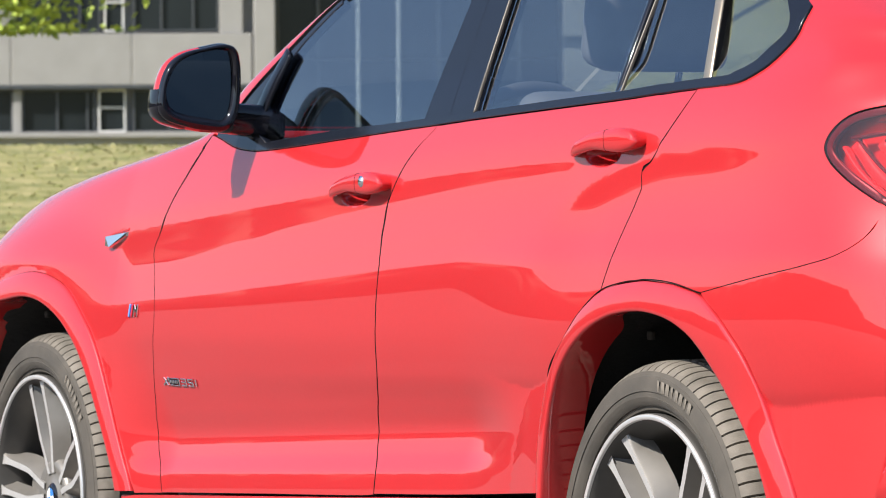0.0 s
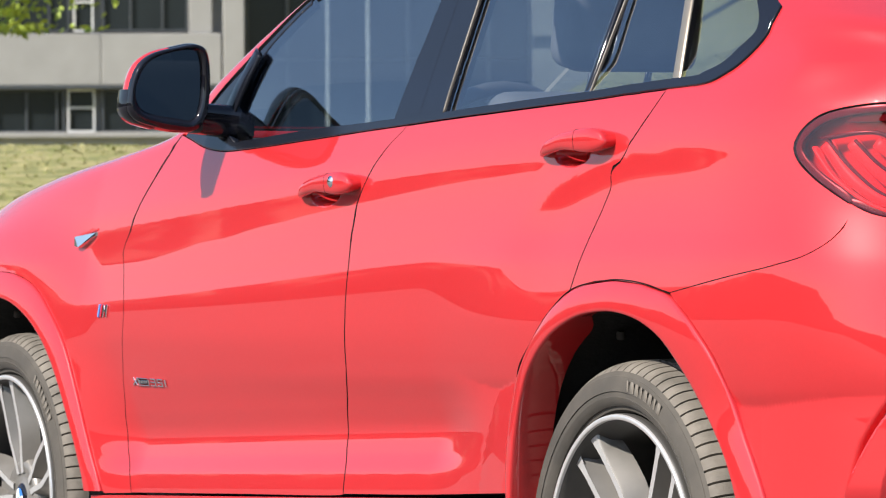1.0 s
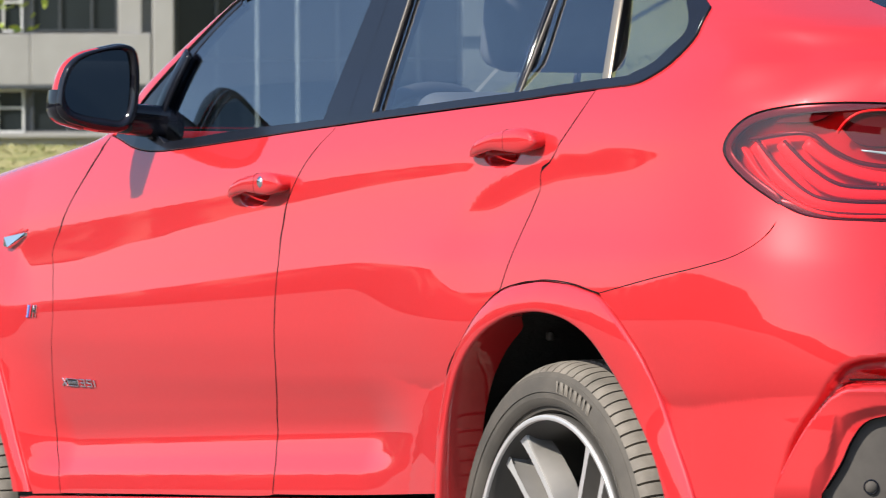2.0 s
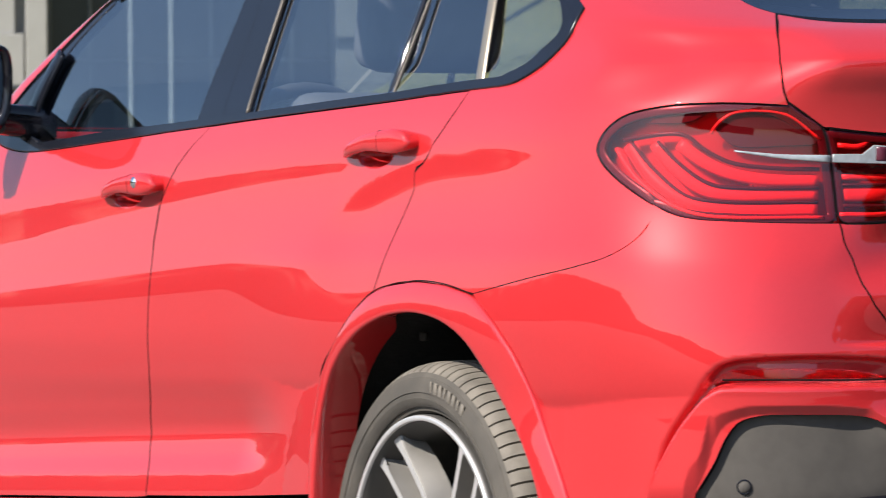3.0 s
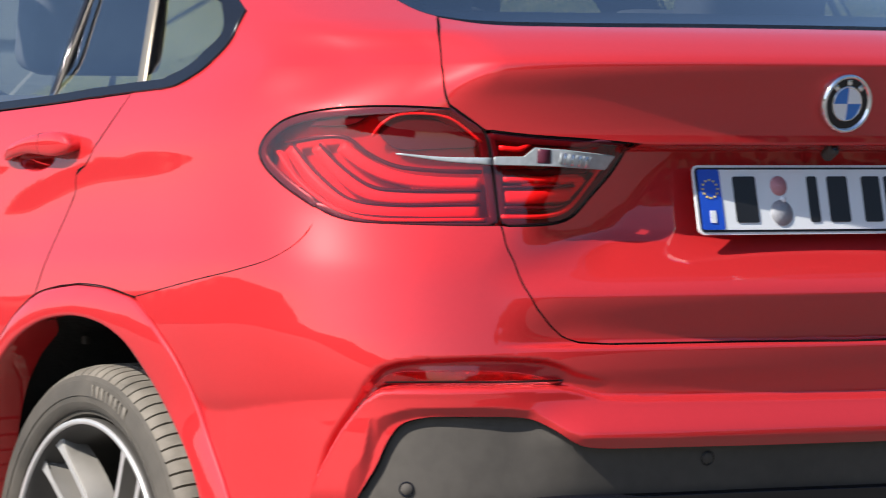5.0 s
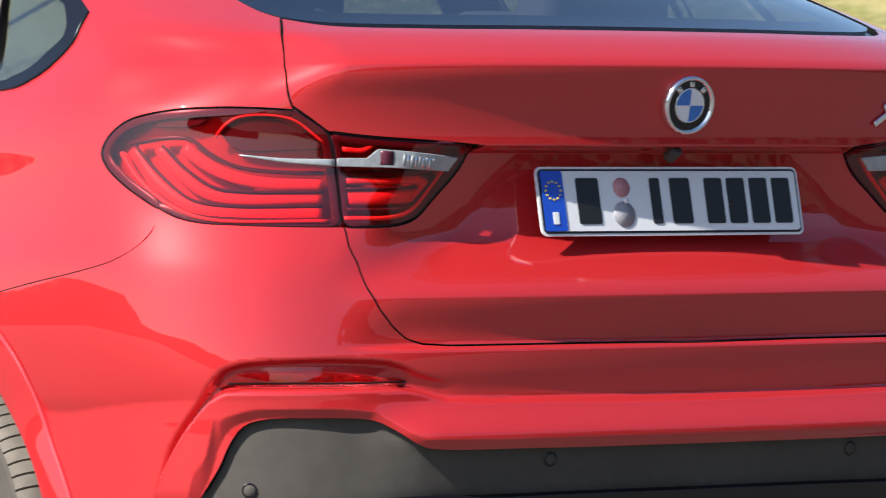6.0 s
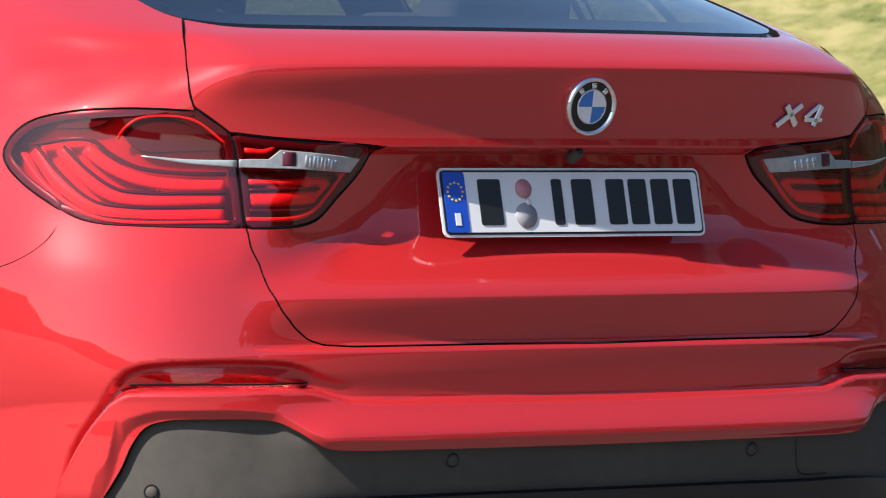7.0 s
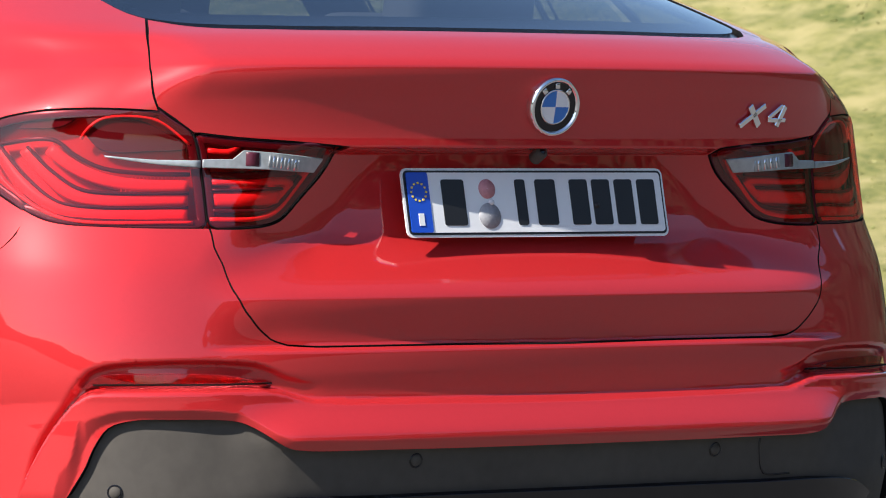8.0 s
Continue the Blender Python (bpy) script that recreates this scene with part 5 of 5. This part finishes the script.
    for i in range(9):
        q = 1.147 + i * .0062
        ribbon("prism_rib", [(q, 1.019 - i * .0006), (q + .0015, 1.036 - i * .0006)], .0034, chrome if i % 2 else lamp_white, strip, d=.0084, thick=.0014, right=r)
    refl = panel("reflector", outline(REFL + REFL[:1]), reflector_red, car, d=.009, gap=.001, depth=.012, right=r, grid=(.006, .004), label="long red rear reflector")
    panel("reflector_lens", outline(REFL + REFL[:1]), lens_red, refl, d=.012, gap=.001, depth=0, right=r, bulge=.003, grid=(.006, .004))

    ribbon("reflector_seam", [(.845, .6735), (.92, .6735), (1.05, .6725), (1.125, .6735)], .0015, seal_and_gap_shade, refl, d=.008, thick=.002, right=r)

# ---- door handles, mirrors ----


handle_rise = key([0, .24, .5, .75, .93, 1], [0, .013, .022, .0225, .022, .019])
handle_high = key([0, .04, .24, .5, .70, .80, .93, .985, 1], [.001, .006, .013, .017, .022, .0235, .018, .009, .001])
handle_lift = key([0, .06, .30, .60, .85, 1], [.004, .012, .029, .032, .029, .020])


def side_at(x, z):
    """The car's side at x, without the hollows behind the handles."""
    way = np.linspace(-2.2, .4, 600)
    out = []
    for xi, zi in zip(x, z):
        p = skin_flat(way, np.full(600, zi), np.zeros(600))
        out.append(np.interp(xi, p[:, 0], p[:, 1]))
    return np.array(out)


def handle(x0, z0, right, lock):
    """A pull handle with a thicker fixed end behind a fine seam."""
    n, k = 48, 20
    u = 1 - (1 - np.linspace(0, 1, n)) ** 1.25
    x, z = x0 + .262 * u, z0 + handle_rise(u)
    high, lift = .88 * handle_high(u), .86 * handle_lift(u)
    back = .015 + .022 * smooth(.60, .70, u)
    back = np.minimum(back, lift + .012) * np.clip(high / .008, .05, 1)
    front = .009 * np.clip(high / .010, .05, 1)
    base = side_at(x, z)
    rows = []
    for j in range(k):
        a = 2 * np.pi * j / k
        ca, sa = np.sign(np.cos(a)) * abs(np.cos(a)) ** .7, np.sign(np.sin(a)) * abs(np.sin(a)) ** .8
        rows.append(np.stack([x, base - lift - (front if sa > 0 else back) * sa, z + high * ca], 1))
    flip = (1, -1 if right else 1, 1)
    verts = np.concatenate(rows) * flip
    faces = [(j * n + i, j * n + i + 1, (j + 1) % k * n + i + 1, (j + 1) % k * n + i) for j in range(k) for i in range(n - 1)]
    faces += [tuple(j * n for j in range(k)), tuple(j * n + n - 1 for j in range(k))]
    bm = bmesh.new()
    vs = [bm.verts.new(c) for c in verts]
    for f in faces:
        bm.faces.new([vs[i] for i in f])
    bmesh.ops.recalc_face_normals(bm, faces=bm.faces)
    h = part("door_handle", bm, paint, car, "red pull handle")
    i = int(np.argmin(np.abs(u - .66)))
    bm = bmesh.new()
    tube(bm, [tuple(rows[j % k][i] * flip + np.array((0, .0004, 0)) * flip) for j in range(-1, 12)], .0008, 6)
    part("handle_seam", bm, seal_and_gap_shade, h)
    if lock:
        i = int(np.argmin(np.abs(u - .77)))
        got = lathe([(.0005, -.003), (.0075, -.003), (.0085, -.0015), (.0105, -.001), (.011, .004)], 24)
        c = np.array((x[i], base[i] - lift[i] - .0085, z[i] + .003)) * flip
        if right:
            bmesh.ops.rotate(got, verts=got.verts, matrix=Matrix.Rotation(math.pi, 3, "Z"))
        bmesh.ops.translate(got, verts=got.verts, vec=tuple(c))
        part("lock_cylinder", got, chrome, h, "round chrome lock cylinder")
    return h


def skin_flat(s, z, d):
    """Like off(), but out along the car's side and without the hollows."""
    p = skin(s, z)
    x, y = p[..., 0], p[..., 1]
    near = np.zeros_like(x)
    for hx, hz in ((-.150, 1.042), (-1.145, .981)):
        near = near + .046 * smooth(1, .55, np.hypot((x - hx) / .066, (z - hz) / .021))
    sg = np.sign(y)
    return np.stack([x, y + sg * (near + d), z + 0 * x], -1)


for r in (False, True):
    handle(-1.252, .979, r, True)
    handle(-.258, 1.042, r, False)


RIM = [(.084, -.009), (.077, .021), (.062, .049), (.035, .068), (-.010, .080), (-.058, .087), (-.076, .079), (-.084, .053), (-.084, -.014), (-.077, -.053), (-.060, -.078), (-.020, -.082), (.039, -.072), (.072, -.060), (.086, -.042)]
PANE = [(.072, -.009), (.065, .019), (.045, .050), (.014, .066), (-.046, .077), (-.061, .073), (-.068, .047), (-.068, -.014), (-.060, -.047), (-.048, -.061), (-.015, -.058), (.039, -.049), (.063, -.037)]


def wing_mirror(sgn):
    """A door mirror: black frame and glass to the rear, red cap ahead."""
    cx, cy, cz, n = -1.675, .996, 1.191, 72
    rim = spline(RIM, .004, closed=True)
    rim = rim[np.round(np.linspace(0, len(rim) - 1, n, endpoint=False)).astype(int)]
    pane = spline(PANE, .004, closed=True)
    pane = pane[np.round(np.linspace(0, len(pane) - 1, n, endpoint=False)).astype(int)]

    def loop(line, x, size=1.0, dy=0.0, dz=0.0):
        return [Vector((cx + x, sgn * (cy + a * size + dy), cz + b * size + dz)) for a, b in line]

    def loft(loops, cap_first=False, cap_last=False):
        bm = bmesh.new()
        rows = [[bm.verts.new(v) for v in l] for l in loops]
        for a, b in zip(rows, rows[1:]):
            for i in range(len(a)):
                j = (i + 1) % len(a)
                bm.faces.new((a[i], a[j], b[j], b[i]))
        if cap_first:
            bm.faces.new(rows[0])
        if cap_last:
            bm.faces.new(rows[-1])
        bmesh.ops.recalc_face_normals(bm, faces=bm.faces)
        return bm
    mid = (rim + pane) / 2
    m = part("wing_mirror", loft([loop(rim, -.012, .985), loop(rim, -.014, 1.01), loop(rim, -.026, 1.03), loop(rim, -.048, 1.01, -.004), loop(rim, -.070, .90, -.010), loop(rim, -.090, .70, -.018), loop(rim, -.102, .42, -.024), loop(rim, -.106, .08, -.026)], cap_last=True), paint, car, "red door mirror cap with black frame")
    m.data.materials.append(black_gloss)
    for f in m.data.polygons:
        if abs(f.center.y) < cy - .005:
            f.material_index = 1
    part("mirror_frame", loft([loop(pane, -.008, .985), loop(pane, .0, 1.0), loop(mid, .006), loop(rim, .003, .985), loop(rim, -.004, 1.0), loop(rim, -.013, 1.0)]), black_gloss, m, "glossy black mirror frame")
    part("mirror_pane", loft([loop(pane, -.006, .995)], True), mirror_glass, m, "dark mirror pane", smooth_faces=False)
    # black strip along the lower outer edge of the cap
    band = [v for v in range(n) if rim[v][0] > .0 and -.075 < rim[v][1] < .002]
    low = [i for i in band if rim[i][1] < .0]
    low.sort(key=lambda i: -rim[i][1])
    bm = bmesh.new()
    rows = [[bm.verts.new(loop(rim, x, k)[i]) for i in low] for x, k in ((-.010, 1.005), (-.014, 1.03), (-.030, 1.045), (-.052, 1.035), (-.056, 1.005))]
    for a, b in zip(rows, rows[1:]):
        for i in range(len(low) - 1):
            bm.faces.new((a[i], a[i + 1], b[i + 1], b[i]))
    bmesh.ops.recalc_face_normals(bm, faces=bm.faces)
    part("cap_strip", bm, black_gloss, m, "black strip below the mirror cap")
    # foot that carries the mirror on the door
    bm = bmesh.new()
    rows = []
    for u in np.linspace(0, 1, 9):
        y, h, dx = .935 - .115 * u, .030 + .004 * u, .034 + .012 * u
        ring = []
        for i in range(24):
            c, q = math.cos(2 * math.pi * i / 24), math.sin(2 * math.pi * i / 24)
            ring.append(bm.verts.new((cx - .048 + .01 * u + math.copysign(abs(c) ** .5, c) * dx, sgn * y, 1.136 - .012 * u + math.copysign(abs(q) ** .5, q) * h)))
        rows.append(ring)
    for a, b in zip(rows, rows[1:]):
        for i in range(24):
            bm.faces.new((a[i], a[(i + 1) % 24], b[(i + 1) % 24], b[i]))
    bm.faces.new(rows[0]), bm.faces.new(rows[-1])
    bmesh.ops.recalc_face_normals(bm, faces=bm.faces)
    part("mirror_foot", bm, black_gloss, m, "glossy black mirror foot")


for sgn in (-1, 1):
    wing_mirror(sgn)

# ---- badges, plate, sensors ----


def holder(name, label):
    ob = tagged(new(name), label)
    ob.parent, ob.empty_display_size = car, .02
    return ob


def on_rear(s, z, d=0.0):
    """A pose on the skin: x along it to the rear and right, z up, -y outwards."""
    p, nrm = Vector(off(np.array(s), np.array(z), np.array(d))), Vector(skin_normal(np.array(s), np.array(z)))
    xa = Vector((0, 0, 1)).cross(nrm) * 1.0
    xa.normalize()
    za = nrm.cross(xa)
    m = Matrix((xa, -nrm, za)).transposed().to_4x4()
    m.translation = p
    return m


def disc(name, prof, m, mat, parent, label="", n=48):
    bm = lathe(prof, n)
    bmesh.ops.transform(bm, matrix=m, verts=bm.verts)
    return part(name, bm, mat, parent, label)


m = on_rear(TAIL, 1.117, .0)
badge = disc("round_badge", [(.0005, -.008), (.041, -.009), (.0415, -.013), (.0445, -.0155), (.0475, -.013), (.049, -.006), (.049, .01)], m, chrome, car, "round chrome badge with blue and white quarters")
disc("badge_ring", [(.0005, -.0092), (.0408, -.0098)], m, black_gloss, badge)
for k in range(4):
    bm = bmesh.new()
    c = bm.verts.new((0, -.0118, 0))
    arc = [bm.verts.new((.0265 * math.sin(a), -.0112, .0265 * math.cos(a))) for a in [k * math.pi / 2 + i * math.pi / 20 for i in range(11)]]
    for a, b in zip(arc, arc[1:]):
        bm.faces.new((c, a, b))
    bmesh.ops.recalc_face_normals(bm, faces=bm.faces)
    bmesh.ops.transform(bm, matrix=m, verts=bm.verts)
    part("badge_quarter", bm, roundel_white if k % 2 == 0 else roundel_blue, badge)
disc("badge_rim", [(.0262, -.011), (.0275, -.0125), (.0288, -.011)], m, chrome, badge)
for a in (-.75, 0, .75):
    bm = bmesh.new()
    box(bm, (.009, .002, .009), (0, 0, 0), .0008, 1)
    bmesh.ops.transform(bm, matrix=m @ Matrix.Rotation(a, 4, "Y") @ Matrix.Translation((0, -.0112, .0345)), verts=bm.verts)
    part("badge_mark", bm, chrome, badge)

# model badge on the tailgate: plain slanted chrome bars
m = on_rear(2.137, 1.105, .003)
model = holder("model_badge", "slanted chrome model badge")


def slab(a, b, wide, m, name, mat, parent, thick=.006):
    """A flat bar from a to b in the plane of m."""
    bm = bmesh.new()
    a, b = Vector((a[0], 0, a[1])), Vector((b[0], 0, b[1]))
    d = b - a
    box(bm, (d.length, thick, wide), (0, 0, 0), min(wide, thick) * .22, 1)
    ang = math.atan2(d.z, d.x)
    mm = m @ Matrix.Translation((a + b) / 2) @ Matrix.Rotation(-ang, 4, "Y")
    bmesh.ops.transform(bm, matrix=mm, verts=bm.verts)
    return part(name, bm, mat, parent, smooth_faces=False)


for a, b, wd in (((-.066, -.018), (-.006, .018), .010), ((-.046, .017), (-.016, -.017), .012), ((.040, .018), (.006, -.004), .008), ((.006, -.007), (.052, -.007), .008), ((.047, .018), (.030, -.018), .011)):
    slab(a, b, wd, m, "badge_bar", chrome, model)

# drive badge on the front door
m = on_rear(-2.020, .6115, .002) @ Matrix.Diagonal((1, .7, .52, 1))
drive = holder("door_badge", "small chrome lettering badge on the door")
for a, b, wd in (((-.090, -.016), (-.060, .016), .005), ((-.084, .016), (-.066, -.016), .006), ((-.058, .014), (-.004, .014), .003), ((-.058, -.014), (-.004, -.014), .003), ((-.058, -.012), (-.058, .012), .004), ((-.004, -.012), (-.004, .012), .004)):
    slab(a, b, wd, m, "badge_bar", chrome, drive, .004)
slab((-.056, 0), (-.006, 0), .020, m, "badge_field", black_gloss, drive, .003)
for k in range(5):
    slab((-.050 + .009 * k, -.006), (-.050 + .009 * k, .006), .004, m, "badge_bar", chrome, drive, .005)
for k in range(2):
    x0 = .006 + k * .036
    for z0 in (-.013, 0, .013):
        slab((x0, z0), (x0 + .028, z0), .005, m, "badge_bar", chrome, drive, .004)
    slab((x0 + (.026 if k == 0 else .003), .012), (x0 + (.026 if k == 0 else .003), .002), .005, m, "badge_bar", chrome, drive, .004)
    slab((x0 + .026, -.002), (x0 + .026, -.012), .005, m, "badge_bar", chrome, drive, .004)
slab((.084, -.014), (.084, .014), .006, m, "badge_bar", chrome, drive, .004)

# small sport badge and the side vent on the wing
m = on_rear(-2.245, .7515, .002)
sport = holder("wing_badge", "small tricolour chrome wing badge")
for x0, mt in ((-.026, material("badge_light_blue", (.10, .28, .60), .3)), (-.019, material("badge_dark_blue", (.03, .04, .20), .3)), (-.012, material("badge_red", (.55, .02, .03), .3))):
    slab((x0 - .004, -.013), (x0 + .006, .013), .005, m, "badge_stripe", mt, sport, .004)
for a, b in (((-.004, -.013), (.004, .013)), ((.004, .012), (.010, -.002)), ((.010, -.002), (.020, .012)), ((.014, -.013), (.022, .013))):
    slab(a, b, .006, m, "badge_bar", chrome, sport, .004)
m = on_rear(-2.457, .897, .002) @ Matrix.Diagonal((.80, .8, .80, 1))
vent = holder("side_vent", "wedge-shaped chrome side vent")
bm = bmesh.new()
pts = [(-.062, -.020), (-.066, .006), (.062, .020), (.058, .010), (-.035, -.024)]
lo, hi = [bm.verts.new((x, .004, z)) for x, z in pts], [bm.verts.new((x * .94, -.014 if x < 0 else -.006, z * .9)) for x, z in pts]
bm.faces.new(lo[::-1]), bm.faces.new(hi)
for i in range(5):
    j = (i + 1) % 5
    bm.faces.new((lo[i], lo[j], hi[j], hi[i]))
bmesh.ops.recalc_face_normals(bm, faces=bm.faces)
bmesh.ops.transform(bm, matrix=m, verts=bm.verts)
part("vent_fin", bm, chrome, vent, smooth_faces=False)
slab((-.060, .012), (.060, .026), .006, m, "vent_edge", paint, vent, .006)

# number plate: its writing as plain bars
m = Matrix.Translation((.866, 0, .961)) @ Matrix.Rotation(radians(90), 4, "Z") @ Matrix.Rotation(-.20, 4, "X")


def plate_bit(name, x, z, w, h, mat, parent, lift, bevel=.0, label=""):
    bm = bmesh.new()
    box(bm, (w, .003, h), (0, 0, 0), 0)
    if bevel:
        edges = [e for e in bm.edges if abs((e.verts[0].co - e.verts[1].co).y) > .002]
        bmesh.ops.bevel(bm, geom=edges, offset=bevel, segments=5, affect="EDGES", profile=.5)
    bmesh.ops.transform(bm, matrix=m @ Matrix.Translation((x, -lift, z)), verts=bm.verts)
    return part(name, bm, mat, parent, label, smooth_faces=False)


plate = plate_bit("number_plate", 0, 0, .522, .113, white_sheet, car, .0, .011, "white number plate with blue band and black bars")
plate_bit("plate_border", 0, 0, .514, .105, ink, plate, .0012, .008)
plate_bit("plate_field", 0, 0, .507, .098, white_sheet, plate, .0022, .006)
plate_bit("blue_band", -.2325, 0, .042, .098, blue_sheet, plate, .0034, .004)
star_yellow = material("star_yellow", (.75, .55, .05), .5)
for k in range(12):
    a = k * math.pi / 6
    plate_bit("star_mark", -.2325 + .0145 * math.sin(a), .017 + .0145 * math.cos(a), .003, .003, star_yellow, plate, .0046)
plate_bit("band_mark", -.2325, -.028, .010, .020, white_sheet, plate, .0046)
for x, w in ((-.165, .044), (-.032, .020), (.018, .040), (.085, .036), (.130, .036), (.176, .036), (.222, .036)):
    plate_bit("plate_bar", x, 0, w, .075, ink, plate, .0036, .004)
seal_pink, seal_grey = material("pink_seal", (.50, .22, .24), .5, vary=.2, scale=200), material("grey_seal", (.30, .30, .32), .4, vary=.2, scale=200)
for z, r, mt in ((.022, .016, seal_pink), (-.022, .021, seal_grey)):
    disc("plate_seal", [(.0005, -.0052), (r, -.0052), (r, -.002)], m @ Matrix.Translation((-.098, 0, z)), mt, plate)
disc("plate_screw", [(.0005, -.008), (.004, -.0075), (.0055, -.003)], m @ Matrix.Translation((-.092, 0, .0)), roundel_white, plate, n=16)
disc("plate_screw", [(.0005, -.008), (.004, -.0075), (.0055, -.003)], m @ Matrix.Translation((.118, 0, -.006)), ink, plate, n=16)

# reversing camera under the lip, parking sensors, tow cover
m2 = Matrix.Translation((.880, 0, 1.042)) @ Matrix.Rotation(radians(90), 4, "Z") @ Matrix.Rotation(-.5, 4, "X")
eye = disc("reversing_camera", [(.0005, -.006), (.006, -.006), (.008, -.005), (.010, -.004), (.011, -.001), (.011, .02)], m2, black_plastic, car, n=24)
disc("camera_lens", [(.0005, -.0082), (.004, -.0075), (.006, -.0065)], m2, black_gloss, eye, n=20)
for s, z in ((1.358, .553), (2 * TAIL - 1.358, .553), (.871, .516), (2 * TAIL - .871, .516)):
    m3 = on_rear(s, z, -.012)
    sensor = disc("parking_sensor", [(.0005, -.003), (.0085, -.003), (.0095, -.001)], m3, black_plastic, car, n=28)
    disc("sensor_ring", [(.0093, -.001), (.0108, -.003), (.0122, -.001)], m3, black_gloss, sensor, n=28)
ribbon("tow_cover_edge", [(2.047, .568), (2.057, .521), (2.066, .509), (2.126, .507)], .003, black_gloss, car, d=-.0125, thick=.002)

# ---- seats ----


def seat(x, y, rear=False):
    sname = "rear_seat" if rear else "front_seat"
    bm = bmesh.new()
    tilt = Matrix.Rotation(radians(20), 4, "Y")
    box(bm, (.15, .50, .62), (x + .10, y, .87 if not rear else 1.0), .06, 5, tilt)
    s = part(sname, bm, seat_cloth, car, "grey leather seat with headrest")
    bm = bmesh.new()
    box(bm, (.50, .50, .16), (x - .22, y, .66), .06, 4)
    part("cushion", bm, seat_cloth, s)
    bm = bmesh.new()
    box(bm, (.11, .28, .20), (x + .25, y, 1.31 if not rear else 1.33), .042, 5, Matrix.Rotation(radians(12), 4, "Y"))
    part("headrest", bm, seat_cloth, s)
    for dy in (-.06, .06):
        bm = bmesh.new()
        tube(bm, [(x + .20, y + dy, 1.15), (x + .245, y + dy, 1.27)], .007, 8)
        part("headrest_rod", bm, chrome, s)


for y in (-.37, .37):
    seat(-1.21, y)
    seat(-.12, y, True)
bm = bmesh.new()
ring = [(-1.50 + .06 * math.sin(a) * .45, -.37 + .185 * math.cos(a), 1.02 + .185 * math.sin(a) * .92) for a in [2 * math.pi * i / 32 for i in range(33)]]
tube(bm, ring, .015, 10)
sw = part("steering_wheel", bm, cabin, car)
bm = bmesh.new()
box(bm, (.05, .16, .13), (-1.52, -.37, 1.02), .03, 3)
part("wheel_boss", bm, cabin, sw)

# headlamps, seen edge-on past the wing
lamp_edge = outline([(-3.30, .885), (-3.42, .902), (-3.60, .885), (-3.80, .85)], [(-3.80, .85), (-3.76, .79), (-3.60, .775), (-3.42, .80)], [(-3.42, .80), (-3.33, .845), (-3.30, .885)])
for r in (False, True):
    panel("headlamp", lamp_edge, lamp_white, car, d=.001, gap=0, depth=.01, right=r, label="clear headlamp at the front corner")
